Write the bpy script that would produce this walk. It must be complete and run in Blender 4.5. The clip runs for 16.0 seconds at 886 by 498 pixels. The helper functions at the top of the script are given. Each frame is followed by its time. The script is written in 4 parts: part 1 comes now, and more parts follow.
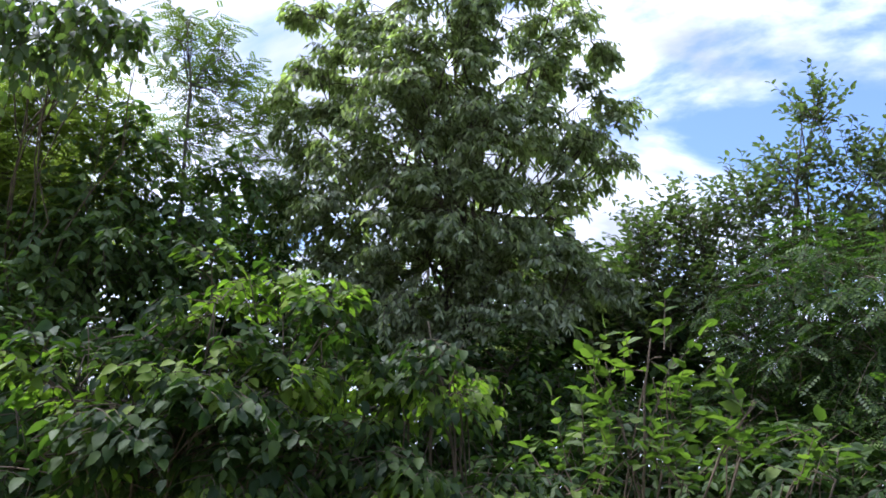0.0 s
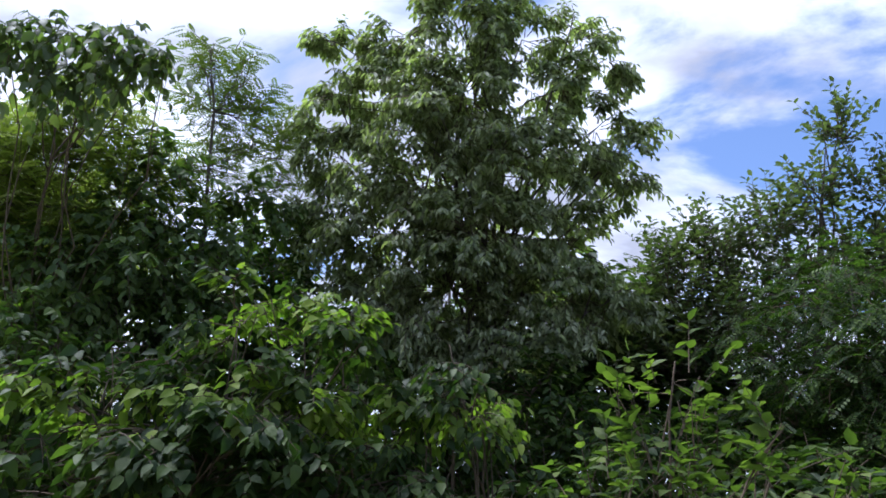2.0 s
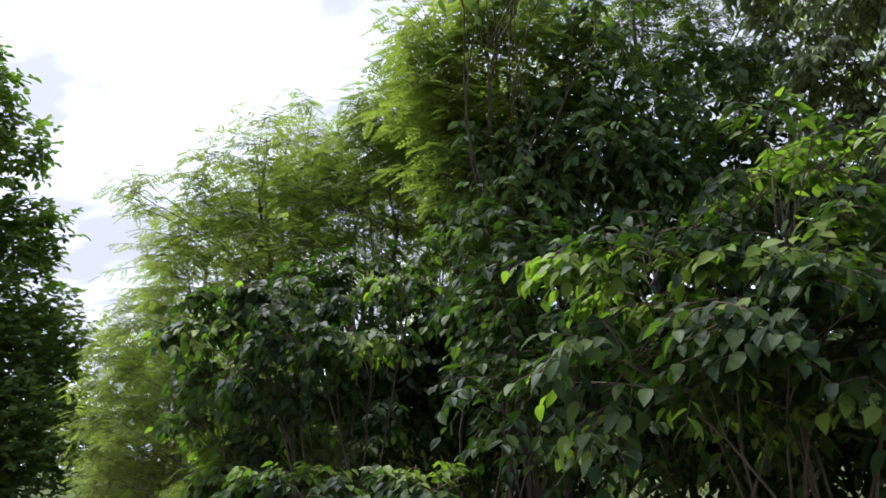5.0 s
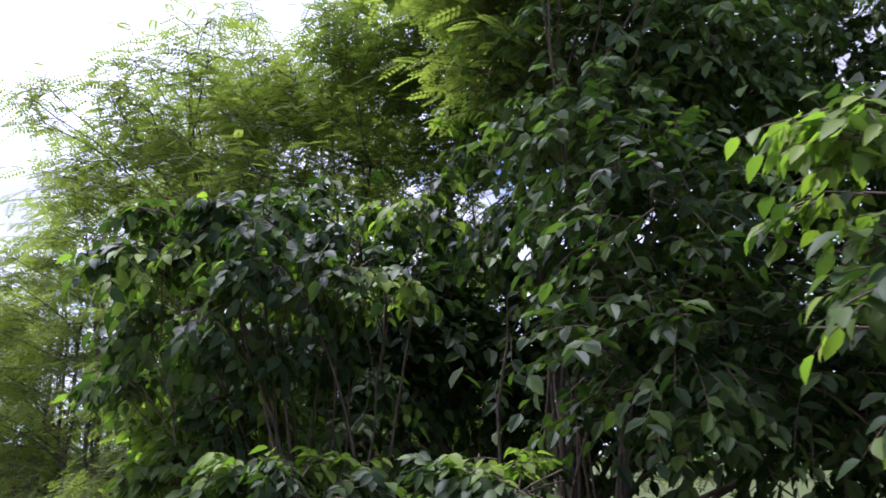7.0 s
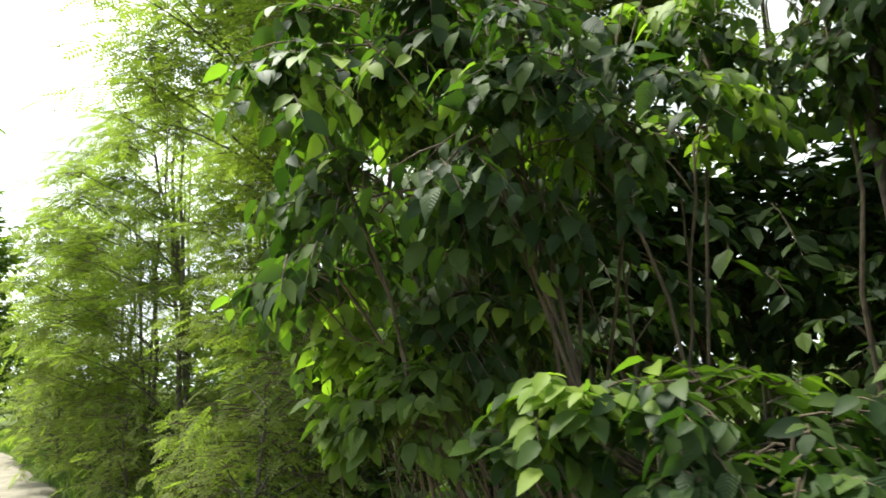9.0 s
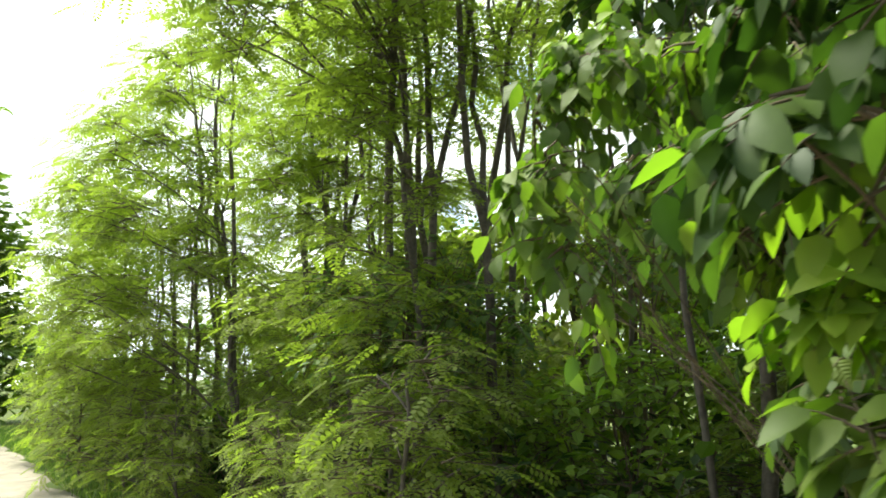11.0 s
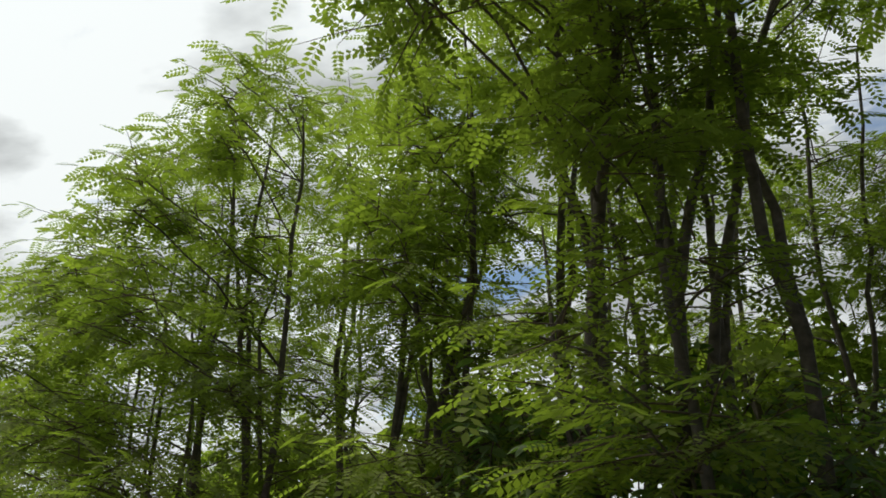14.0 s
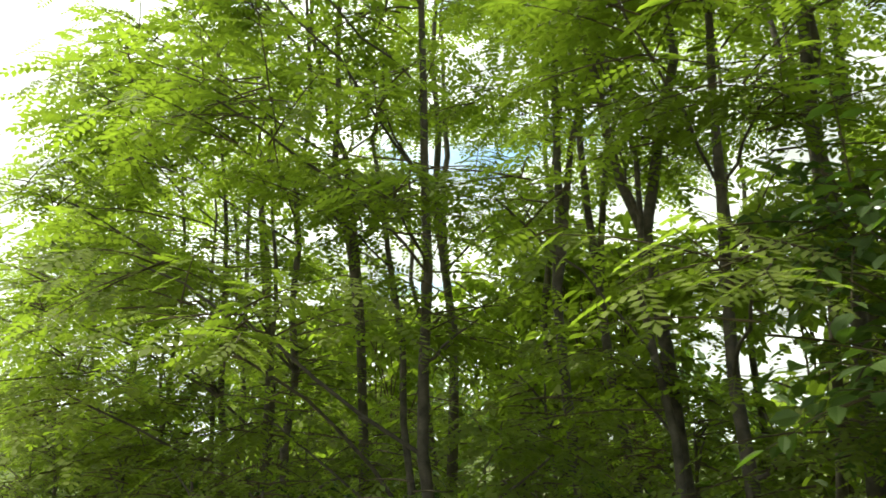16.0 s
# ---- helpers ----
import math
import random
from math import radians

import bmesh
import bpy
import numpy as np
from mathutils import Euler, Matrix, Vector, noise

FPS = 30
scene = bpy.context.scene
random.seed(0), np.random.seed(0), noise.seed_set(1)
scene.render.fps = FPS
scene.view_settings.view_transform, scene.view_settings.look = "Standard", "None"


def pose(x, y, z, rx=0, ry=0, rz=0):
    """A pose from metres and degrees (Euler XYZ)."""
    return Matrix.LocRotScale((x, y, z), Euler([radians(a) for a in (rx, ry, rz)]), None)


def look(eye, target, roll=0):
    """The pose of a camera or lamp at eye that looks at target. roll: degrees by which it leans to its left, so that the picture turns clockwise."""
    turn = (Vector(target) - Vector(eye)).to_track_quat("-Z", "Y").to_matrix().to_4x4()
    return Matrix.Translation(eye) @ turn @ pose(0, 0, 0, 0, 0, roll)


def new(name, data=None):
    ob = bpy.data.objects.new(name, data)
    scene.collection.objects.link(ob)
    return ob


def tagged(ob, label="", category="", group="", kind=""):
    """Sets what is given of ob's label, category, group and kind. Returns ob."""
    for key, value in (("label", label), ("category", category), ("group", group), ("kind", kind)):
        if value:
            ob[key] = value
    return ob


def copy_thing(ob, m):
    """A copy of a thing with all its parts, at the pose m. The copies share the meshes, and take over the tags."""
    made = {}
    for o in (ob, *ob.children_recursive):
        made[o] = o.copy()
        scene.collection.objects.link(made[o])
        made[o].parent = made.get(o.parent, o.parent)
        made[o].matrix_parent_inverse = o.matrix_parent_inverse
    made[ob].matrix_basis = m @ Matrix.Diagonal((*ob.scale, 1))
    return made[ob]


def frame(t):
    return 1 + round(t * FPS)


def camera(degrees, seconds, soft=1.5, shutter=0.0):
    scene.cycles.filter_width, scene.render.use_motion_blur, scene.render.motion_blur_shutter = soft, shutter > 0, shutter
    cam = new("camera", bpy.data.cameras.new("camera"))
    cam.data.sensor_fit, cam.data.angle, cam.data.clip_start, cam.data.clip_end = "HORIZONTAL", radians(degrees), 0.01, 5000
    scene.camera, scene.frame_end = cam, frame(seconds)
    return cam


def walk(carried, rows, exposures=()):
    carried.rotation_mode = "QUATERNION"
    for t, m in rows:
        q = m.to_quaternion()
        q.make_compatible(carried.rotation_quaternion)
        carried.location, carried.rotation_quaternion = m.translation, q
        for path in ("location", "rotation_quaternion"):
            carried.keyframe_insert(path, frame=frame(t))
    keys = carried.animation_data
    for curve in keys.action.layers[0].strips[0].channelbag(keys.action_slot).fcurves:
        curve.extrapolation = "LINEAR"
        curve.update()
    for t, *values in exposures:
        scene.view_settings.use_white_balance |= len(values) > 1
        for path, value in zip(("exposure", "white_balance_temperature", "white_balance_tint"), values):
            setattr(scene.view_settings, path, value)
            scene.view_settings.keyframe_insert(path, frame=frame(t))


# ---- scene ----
cam = camera(60.4, 16.0, soft=1.7, shutter=0.2)
PATH = [
    (0.0, pose(0.000, 0.000, 1.584, 111.00, -0.00, 0.00)),
    (0.5, pose(-0.010, 0.017, 1.582, 111.10, -0.25, 0.65)),
    (1.0, pose(-0.015, 0.004, 1.583, 111.20, -0.43, 1.12)),
    (1.5, pose(0.000, 0.009, 1.588, 112.19, -0.39, 1.57)),
    (2.0, pose(0.003, 0.004, 1.587, 112.69, -0.20, 1.64)),
    (2.5, pose(-0.006, 0.001, 1.589, 113.19, -0.14, 1.77)),
    (3.0, pose(-0.087, 0.031, 1.577, 113.29, -0.36, 1.79)),
    (3.5, pose(-0.398, 0.087, 1.580, 111.51, -0.70, 11.39)),
    (4.0, pose(-0.668, 0.206, 1.558, 107.55, -0.72, 24.30)),
    (4.5, pose(-1.044, 0.455, 1.570, 106.69, 0.27, 30.06)),
    (4.7, pose(-1.200, 0.564, 1.570, 106.40, 0.30, 29.50)),
    (6.8, pose(-2.969, 1.803, 1.580, 105.00, -0.30, 19.40)),
    (7.0, pose(-3.133, 1.917, 1.580, 105.00, -0.24, 19.64)),
    (7.5, pose(-3.624, 2.143, 1.595, 104.60, 0.69, 20.41)),
    (8.0, pose(-4.029, 2.557, 1.565, 99.79, 1.48, 22.48)),
    (8.2, pose(-4.193, 2.671, 1.565, 97.60, 1.70, 23.40)),
    (10.3, pose(-6.036, 3.962, 1.596, 103.60, 2.20, 22.30)),
    (10.5, pose(-6.200, 4.077, 1.596, 102.41, 2.23, 22.56)),
    (11.0, pose(-6.660, 4.303, 1.585, 99.20, 1.65, 23.24)),
    (11.5, pose(-7.056, 4.723, 1.563, 97.90, -0.70, 22.75)),
    (12.0, pose(-7.491, 4.997, 1.556, 97.40, -0.75, 21.30)),
    (12.5, pose(-7.892, 5.319, 1.562, 99.78, -2.16, 17.85)),
    (13.0, pose(-8.339, 5.656, 1.567, 103.08, -1.09, 18.12)),
    (13.5, pose(-8.807, 5.822, 1.614, 111.51, -1.89, 21.32)),
    (14.0, pose(-9.158, 6.113, 1.614, 113.29, -2.06, 18.29)),
    (14.5, pose(-9.620, 6.392, 1.591, 112.46, -2.72, 15.97)),
    (15.0, pose(-9.984, 6.653, 1.564, 107.53, -3.09, 14.54)),
    (15.5, pose(-10.430, 7.019, 1.565, 104.58, 1.40, 18.85)),
    (16.0, pose(-10.907, 7.318, 1.582, 104.17, 0.02, 18.19)),
]
EXPOSURES = [(0.0, 1.12, 5400, 20), (1.0, 1.12, 5400, 20), (1.5, 0.88, 5350, 21), (2.0, 0.66, 5350, 21), (3.0, 0.56, 5350, 21), (4.5, 0.68, 5700, 18), (7.0, 1.0, 5350, 34), (7.6, 1.15, 5400, 31), (8.0, 1.58, 5500, 27), (8.4, 1.5, 6500, 8), (10.3, 1.5, 6500, -4),
             (11.4, 1.75, 6800, -5), (12.0, 1.75, 6450, -5), (12.6, 1.45, 6350, -4), (13.0, 1.05, 6450, 0), (13.5, 0.22, 6600, 5), (14.0, -0.1, 6600, 4), (14.5, 0.1, 6550, 4), (15.0, 0.95, 6800, -2), (15.5, 1.14, 7100, -7), (16.0, 1.27, 7200, -8)]
walk(cam, PATH, EXPOSURES)

# ---- light: a bright, broken cloud cover with the sun veiled behind it, ahead along the track ----
SUN_AZ, SUN_EL = 84.0, 65.0          # degrees to the left of +y, and up


def make_sky():
    world = bpy.data.worlds.new("sky")
    scene.world = world
    world.use_nodes = True
    nt = world.node_tree
    nt.nodes.clear()
    out = nt.nodes.new("ShaderNodeOutputWorld")
    bg = nt.nodes.new("ShaderNodeBackground")
    sky = nt.nodes.new("ShaderNodeTexSky")
    sky.sky_type, sky.sun_disc = "NISHITA", False
    sky.sun_elevation, sky.sun_rotation = radians(SUN_EL), radians(-SUN_AZ)
    tc = nt.nodes.new("ShaderNodeTexCoord")
    sep = nt.nodes.new("ShaderNodeSeparateXYZ")
    nt.links.new(tc.outputs["Generated"], sep.inputs[0])
    # clouds lie on a high flat deck: direction over height
    lift = nt.nodes.new("ShaderNodeMath"); lift.operation = "MAXIMUM"; lift.inputs[1].default_value = 0.0
    nt.links.new(sep.outputs["Z"], lift.inputs[0])
    add = nt.nodes.new("ShaderNodeMath"); add.operation = "ADD"; add.inputs[1].default_value = 0.18
    nt.links.new(lift.outputs[0], add.inputs[0])
    inv = nt.nodes.new("ShaderNodeMath"); inv.operation = "DIVIDE"; inv.inputs[0].default_value = 1.0
    nt.links.new(add.outputs[0], inv.inputs[1])
    deck = nt.nodes.new("ShaderNodeVectorMath"); deck.operation = "SCALE"
    nt.links.new(tc.outputs["Generated"], deck.inputs[0]); nt.links.new(inv.outputs[0], deck.inputs["Scale"])
    mp = nt.nodes.new("ShaderNodeMapping")
    mp.inputs["Location"].default_value = (3.1, 1.35, 0.0)
    mp.inputs["Scale"].default_value = (1.0, 1.5, 0.35)
    nt.links.new(deck.outputs[0], mp.inputs["Vector"])
    n1 = nt.nodes.new("ShaderNodeTexNoise")
    n1.inputs["Scale"].default_value, n1.inputs["Detail"].default_value = 1.7, 9.0
    n1.inputs["Roughness"].default_value, n1.inputs["Distortion"].default_value = 0.56, 0.35
    nt.links.new(mp.outputs[0], n1.inputs["Vector"])
    # cover is thicker towards the veiled sun
    dot = nt.nodes.new("ShaderNodeVectorMath"); dot.operation = "DOT_PRODUCT"
    e, a = radians(SUN_EL - 18), radians(SUN_AZ - 15)
    dot.inputs[1].default_value = (-math.sin(a) * math.cos(e), math.cos(a) * math.cos(e), math.sin(e))
    nt.links.new(tc.outputs["Generated"], dot.inputs[0])
    bias = nt.nodes.new("ShaderNodeMapRange")
    bias.inputs["From Min"].default_value, bias.inputs["From Max"].default_value = 0.25, 0.9
    bias.inputs["To Min"].default_value, bias.inputs["To Max"].default_value = -0.01, 0.15
    nt.links.new(dot.outputs["Value"], bias.inputs["Value"])
    cov = nt.nodes.new("ShaderNodeMath"); cov.operation = "ADD"
    nt.links.new(n1.outputs["Fac"], cov.inputs[0]); nt.links.new(bias.outputs[0], cov.inputs[1])
    low = nt.nodes.new("ShaderNodeMapRange")
    low.inputs["From Min"].default_value, low.inputs["From Max"].default_value = 0.0, 0.45
    low.inputs["To Min"].default_value, low.inputs["To Max"].default_value = 0.16, 0.0
    nt.links.new(sep.outputs["Z"], low.inputs["Value"])
    cov2 = nt.nodes.new("ShaderNodeMath"); cov2.operation = "ADD"
    nt.links.new(cov.outputs[0], cov2.inputs[0]); nt.links.new(low.outputs[0], cov2.inputs[1])
    edge = nt.nodes.new("ShaderNodeMapRange"); edge.interpolation_type = "SMOOTHSTEP"
    edge.inputs["From Min"].default_value, edge.inputs["From Max"].default_value = 0.43, 0.57
    nt.links.new(cov2.outputs[0], edge.inputs["Value"])
    # cloud brightness: grey bellies and bright rims, brightest towards the sun
    n2 = nt.nodes.new("ShaderNodeTexNoise")
    n2.inputs["Scale"].default_value, n2.inputs["Detail"].default_value = 2.6, 6.0
    nt.links.new(mp.outputs[0], n2.inputs["Vector"])
    body = nt.nodes.new("ShaderNodeMapRange")
    body.inputs["From Min"].default_value, body.inputs["From Max"].default_value = 0.40, 0.58
    body.inputs["To Min"].default_value, body.inputs["To Max"].default_value = 0.56, 1.10
    nt.links.new(n2.outputs["Fac"], body.inputs["Value"])
    glow = nt.nodes.new("ShaderNodeMapRange")
    glow.inputs["From Min"].default_value, glow.inputs["From Max"].default_value = 0.4, 1.0
    glow.inputs["To Min"].default_value, glow.inputs["To Max"].default_value = CLOUD_LOW, CLOUD_HIGH
    nt.links.new(dot.outputs["Value"], glow.inputs["Value"])
    lum = nt.nodes.new("ShaderNodeMath"); lum.operation = "MULTIPLY"
    nt.links.new(body.outputs[0], lum.inputs[0]); nt.links.new(glow.outputs[0], lum.inputs[1])
    cl = nt.nodes.new("ShaderNodeVectorMath"); cl.operation = "SCALE"
    cl.inputs[0].default_value = (0.94, 0.96, 1.0)
    nt.links.new(lum.outputs[0], cl.inputs["Scale"])
    mix = nt.nodes.new("ShaderNodeMix"); mix.data_type = "RGBA"
    nt.links.new(edge.outputs[0], mix.inputs["Factor"])
    blue = nt.nodes.new("ShaderNodeVectorMath"); blue.operation = "SCALE"
    blue.inputs["Scale"].default_value = 1.55
    nt.links.new(sky.outputs[0], blue.inputs[0])
    nt.links.new(blue.outputs[0], mix.inputs["A"]); nt.links.new(cl.outputs[0], mix.inputs["B"])
    bg.inputs["Strength"].default_value = SKY_STRENGTH
    nt.links.new(mix.outputs["Result"], bg.inputs["Color"])
    nt.links.new(bg.outputs[0], out.inputs["Surface"])


SKY_STRENGTH, CLOUD_LOW, CLOUD_HIGH = 0.085, 9.0, 12.0
make_sky()
sun = new("sun", bpy.data.lights.new("sun", "SUN"))
sun.data.energy, sun.data.angle, sun.data.color = 4.2, radians(22), (1.0, 0.95, 0.86)
sun.matrix_world = look((0, 0, 30), (30 * math.sin(radians(SUN_AZ)), -30 * math.cos(radians(SUN_AZ)), 30 - 30 * math.tan(radians(SUN_EL))))


# ---- materials ----
def node_mat(name):
    m = bpy.data.materials.new(name)
    m.use_nodes = True
    nt = m.node_tree
    return m, nt, nt.nodes["Principled BSDF"], nt.nodes["Material Output"]


def ramp(nt, fac, *stops):
    r = nt.nodes.new("ShaderNodeValToRGB")
    while len(r.color_ramp.elements) < len(stops):
        r.color_ramp.elements.new(0.5)
    for el, (p, c) in zip(r.color_ramp.elements, stops):
        el.position, el.color = p, (*c, 1)
    nt.links.new(fac, r.inputs[0])
    return r.outputs[0]


def noise_tex(nt, scale, detail=4.0, rough=0.55, coord="Object"):
    tc = nt.nodes.new("ShaderNodeTexCoord")
    n = nt.nodes.new("ShaderNodeTexNoise")
    n.inputs["Scale"].default_value, n.inputs["Detail"].default_value, n.inputs["Roughness"].default_value = scale, detail, rough
    nt.links.new(tc.outputs[coord], n.inputs["Vector"])
    return n.outputs["Fac"]


def bump(nt, bsdf, fac, strength, dist):
    b = nt.nodes.new("ShaderNodeBump")
    b.inputs["Strength"].default_value, b.inputs["Distance"].default_value = strength, dist
    nt.links.new(fac, b.inputs["Height"])
    nt.links.new(b.outputs[0], bsdf.inputs["Normal"])


def leaf_mat(name, dark, mid, light, gloss=0.52, glow=(0.60, 0.80, 0.20), through_amount=0.36, single=False, spread_tone=0.62):
    """Green leaf: tone varies leaf by leaf and in patches over the crown; light shines through the blade."""
    m, nt, b, out = node_mat(name)
    if single:
        tone = nt.nodes.new("ShaderNodeObjectInfo").outputs["Random"]
    else:
        tone = nt.nodes.new("ShaderNodeNewGeometry").outputs["Random Per Island"]
    patch = noise_tex(nt, 0.9, 3.0)
    blotch = noise_tex(nt, 40.0, 3.0)
    mixv = nt.nodes.new("ShaderNodeMath"); mixv.operation = "MULTIPLY_ADD"
    mixv.inputs[1].default_value, mixv.inputs[2].default_value = spread_tone, 0.19 - 0.5 * spread_tone
    nt.links.new(tone, mixv.inputs[0])
    a1 = nt.nodes.new("ShaderNodeMath"); a1.operation = "MULTIPLY_ADD"; a1.inputs[1].default_value = 0.62
    nt.links.new(patch, a1.inputs[0]); nt.links.new(mixv.outputs[0], a1.inputs[2])
    a2 = nt.nodes.new("ShaderNodeMath"); a2.operation = "MULTIPLY_ADD"; a2.inputs[1].default_value = 0.16
    nt.links.new(blotch, a2.inputs[0]); nt.links.new(a1.outputs[0], a2.inputs[2])
    col = ramp(nt, a2.outputs[0], (0.12, dark), (0.5, mid), (0.95, light))
    if single:
        # side veins slant forward from the midrib
        tc = nt.nodes.new("ShaderNodeTexCoord")
        sx = nt.nodes.new("ShaderNodeSeparateXYZ"); nt.links.new(tc.outputs["Object"], sx.inputs[0])
        ab = nt.nodes.new("ShaderNodeMath"); ab.operation = "ABSOLUTE"; nt.links.new(sx.outputs["X"], ab.inputs[0])
        sl = nt.nodes.new("ShaderNodeMath"); sl.operation = "MULTIPLY_ADD"; sl.inputs[1].default_value = -0.75
        nt.links.new(ab.outputs[0], sl.inputs[0]); nt.links.new(sx.outputs["Y"], sl.inputs[2])
        fr = nt.nodes.new("ShaderNodeMath"); fr.operation = "MULTIPLY"; fr.inputs[1].default_value = 62.0
        nt.links.new(sl.outputs[0], fr.inputs[0])
        sn = nt.nodes.new("ShaderNodeMath"); sn.operation = "SINE"; nt.links.new(fr.outputs[0], sn.inputs[0])
        rib = nt.nodes.new("ShaderNodeMapRange")
        rib.inputs["From Min"].default_value, rib.inputs["From Max"].default_value = 0.55, 1.0
        rib.inputs["To Min"].default_value, rib.inputs["To Max"].default_value = 0.0, 1.0
        nt.links.new(sn.outputs[0], rib.inputs["Value"])
        bump(nt, b, sn.outputs[0], 0.25, 0.003)
        vein = nt.nodes.new("ShaderNodeMix"); vein.data_type, vein.blend_type = "RGBA", "MIX"
        vf = nt.nodes.new("ShaderNodeMath"); vf.operation = "MULTIPLY"; vf.inputs[1].default_value = 0.12
        nt.links.new(rib.outputs[0], vf.inputs[0]); nt.links.new(vf.outputs[0], vein.inputs["Factor"])
        nt.links.new(col, vein.inputs["A"]); vein.inputs["B"].default_value = (*light, 1)
        col = vein.outputs["Result"]
    nt.links.new(col, b.inputs["Base Color"])
    b.inputs["Roughness"].default_value = gloss
    b.inputs["Specular IOR Level"].default_value = 0.18
    tr = nt.nodes.new("ShaderNodeBsdfTranslucent")
    tint = nt.nodes.new("ShaderNodeMix"); tint.data_type, tint.blend_type = "RGBA", "MULTIPLY"
    tint.inputs["Factor"].default_value = 1.0
    nt.links.new(col, tint.inputs["A"])
    tint.inputs["B"].default_value = (glow[0] * 2.6, glow[1] * 2.6, glow[2] * 2.6, 1)
    nt.links.new(tint.outputs["Result"], tr.inputs["Color"])
    mx = nt.nodes.new("ShaderNodeMixShader")
    mx.inputs[0].default_value = through_amount
    nt.links.new(b.outputs[0], mx.inputs[1]); nt.links.new(tr.outputs[0], mx.inputs[2])
    nt.links.new(mx.outputs[0], out.inputs["Surface"])
    return m


HAZEL = ((0.014, 0.028, 0.010), (0.032, 0.056, 0.016), (0.090, 0.132, 0.030))
ROBINIA = ((0.070, 0.088, 0.026), (0.136, 0.162, 0.042), (0.220, 0.248, 0.062))
GREY = ((0.100, 0.114, 0.064), (0.190, 0.206, 0.122), (0.400, 0.410, 0.290))
# young leaf green; also the lit look of the hazels overhanging the track
YOUNG_LIT = ((0.044, 0.070, 0.018), (0.080, 0.115, 0.027), (0.150, 0.190, 0.046))
ALDER = ((0.050, 0.074, 0.034), (0.088, 0.116, 0.052), (0.150, 0.176, 0.086))
m_hazel = leaf_mat("hazel_leaf", *HAZEL, through_amount=0.36)
m_hazel_one = leaf_mat("hazel_leaf_single", *HAZEL, through_amount=0.36, single=True)
m_robinia = leaf_mat("robinia_leaf", *ROBINIA, gloss=0.68, spread_tone=0.25, glow=(0.66, 0.80, 0.28), through_amount=0.54)
m_locust = leaf_mat("locust_leaf", (0.042, 0.058, 0.018), (0.085, 0.108, 0.028), (0.160, 0.185, 0.042), gloss=0.62, through_amount=0.40, spread_tone=0.25)
m_grey = leaf_mat("greyish_leaf", *GREY, gloss=0.45, through_amount=0.38, spread_tone=0.8)
m_young_lit = leaf_mat("young_and_lit_leaf", *YOUNG_LIT, through_amount=0.4)
m_young_lit_one = leaf_mat("young_and_lit_leaf_single", *YOUNG_LIT, through_amount=0.4, single=True)
# yellow-green of fresh leaves; also painted on leaves that should look sunlit
FRESH_LIT = ((0.085, 0.130, 0.026), (0.145, 0.205, 0.036), (0.240, 0.300, 0.050))
m_fresh_lit = leaf_mat("fresh_and_lit_leaf", *FRESH_LIT, through_amount=0.42)
# climber and shrub green; on hazel 25 it paints in light
MIDDLE = ((0.042, 0.068, 0.028), (0.082, 0.120, 0.044), (0.150, 0.200, 0.066))
m_middle = leaf_mat("climber_and_lit_leaf", *MIDDLE, through_amount=0.38)
DULL = ((0.044, 0.058, 0.034), (0.078, 0.096, 0.056), (0.140, 0.158, 0.098))
m_dull = leaf_mat("dull_green_leaf", *DULL, gloss=0.5, through_amount=0.34)
m_alder = leaf_mat("alder_leaf", *ALDER, through_amount=0.38)


def bark_mat(name, dark, light):
    m, nt, b, out = node_mat(name)
    n = noise_tex(nt, 14.0, 6.0, 0.65)
    nt.links.new(ramp(nt, n, (0.3, dark), (0.7, light)), b.inputs["Base Color"])
    b.inputs["Roughness"].default_value = 0.9
    bump(nt, b, noise_tex(nt, 38.0, 5.0), 0.6, 0.01)
    return m


m_bark = bark_mat("grey_brown_bark", (0.035, 0.028, 0.022), (0.13, 0.105, 0.085))
m_stem = bark_mat("brown_stem_bark", (0.040, 0.030, 0.018), (0.14, 0.10, 0.06))


def ground_mat():
    m, nt, b, out = node_mat("weedy_soil")
    n = noise_tex(nt, 1.3, 8.0, 0.6)
    nt.links.new(ramp(nt, n, (0.3, (0.045, 0.060, 0.022)), (0.5, (0.075, 0.100, 0.032)), (0.7, (0.12, 0.10, 0.06))), b.inputs["Base Color"])
    b.inputs["Roughness"].default_value = 0.95
    b.inputs["Specular IOR Level"].default_value = 0.05
    bump(nt, b, noise_tex(nt, 22.0, 6.0), 0.8, 0.03)
    return m


def sand_mat():
    m, nt, b, out = node_mat("sandy_track")
    n = noise_tex(nt, 2.2, 8.0, 0.62)
    nt.links.new(ramp(nt, n, (0.25, (0.13, 0.11, 0.085)), (0.55, (0.23, 0.20, 0.16)), (0.8, (0.32, 0.285, 0.235))), b.inputs["Base Color"])
    b.inputs["Roughness"].default_value = 0.95
    bump(nt, b, noise_tex(nt, 60.0, 6.0), 0.7, 0.012)
    return m


m_ground, m_sand = ground_mat(), sand_mat()
m_grass = leaf_mat("grass_blade", (0.05, 0.085, 0.022), (0.085, 0.135, 0.035), (0.17, 0.20, 0.07), gloss=0.55)

# ---- mesh helpers ----
HEAD = 55.0                                       # the track's heading, degrees to the left of +y
AHEAD = np.array([-math.sin(radians(HEAD)), math.cos(radians(HEAD)), 0.0])
ASIDE = np.array([math.cos(radians(HEAD)), math.sin(radians(HEAD)), 0.0])
UP = np.array([0.0, 0.0, 1.0])


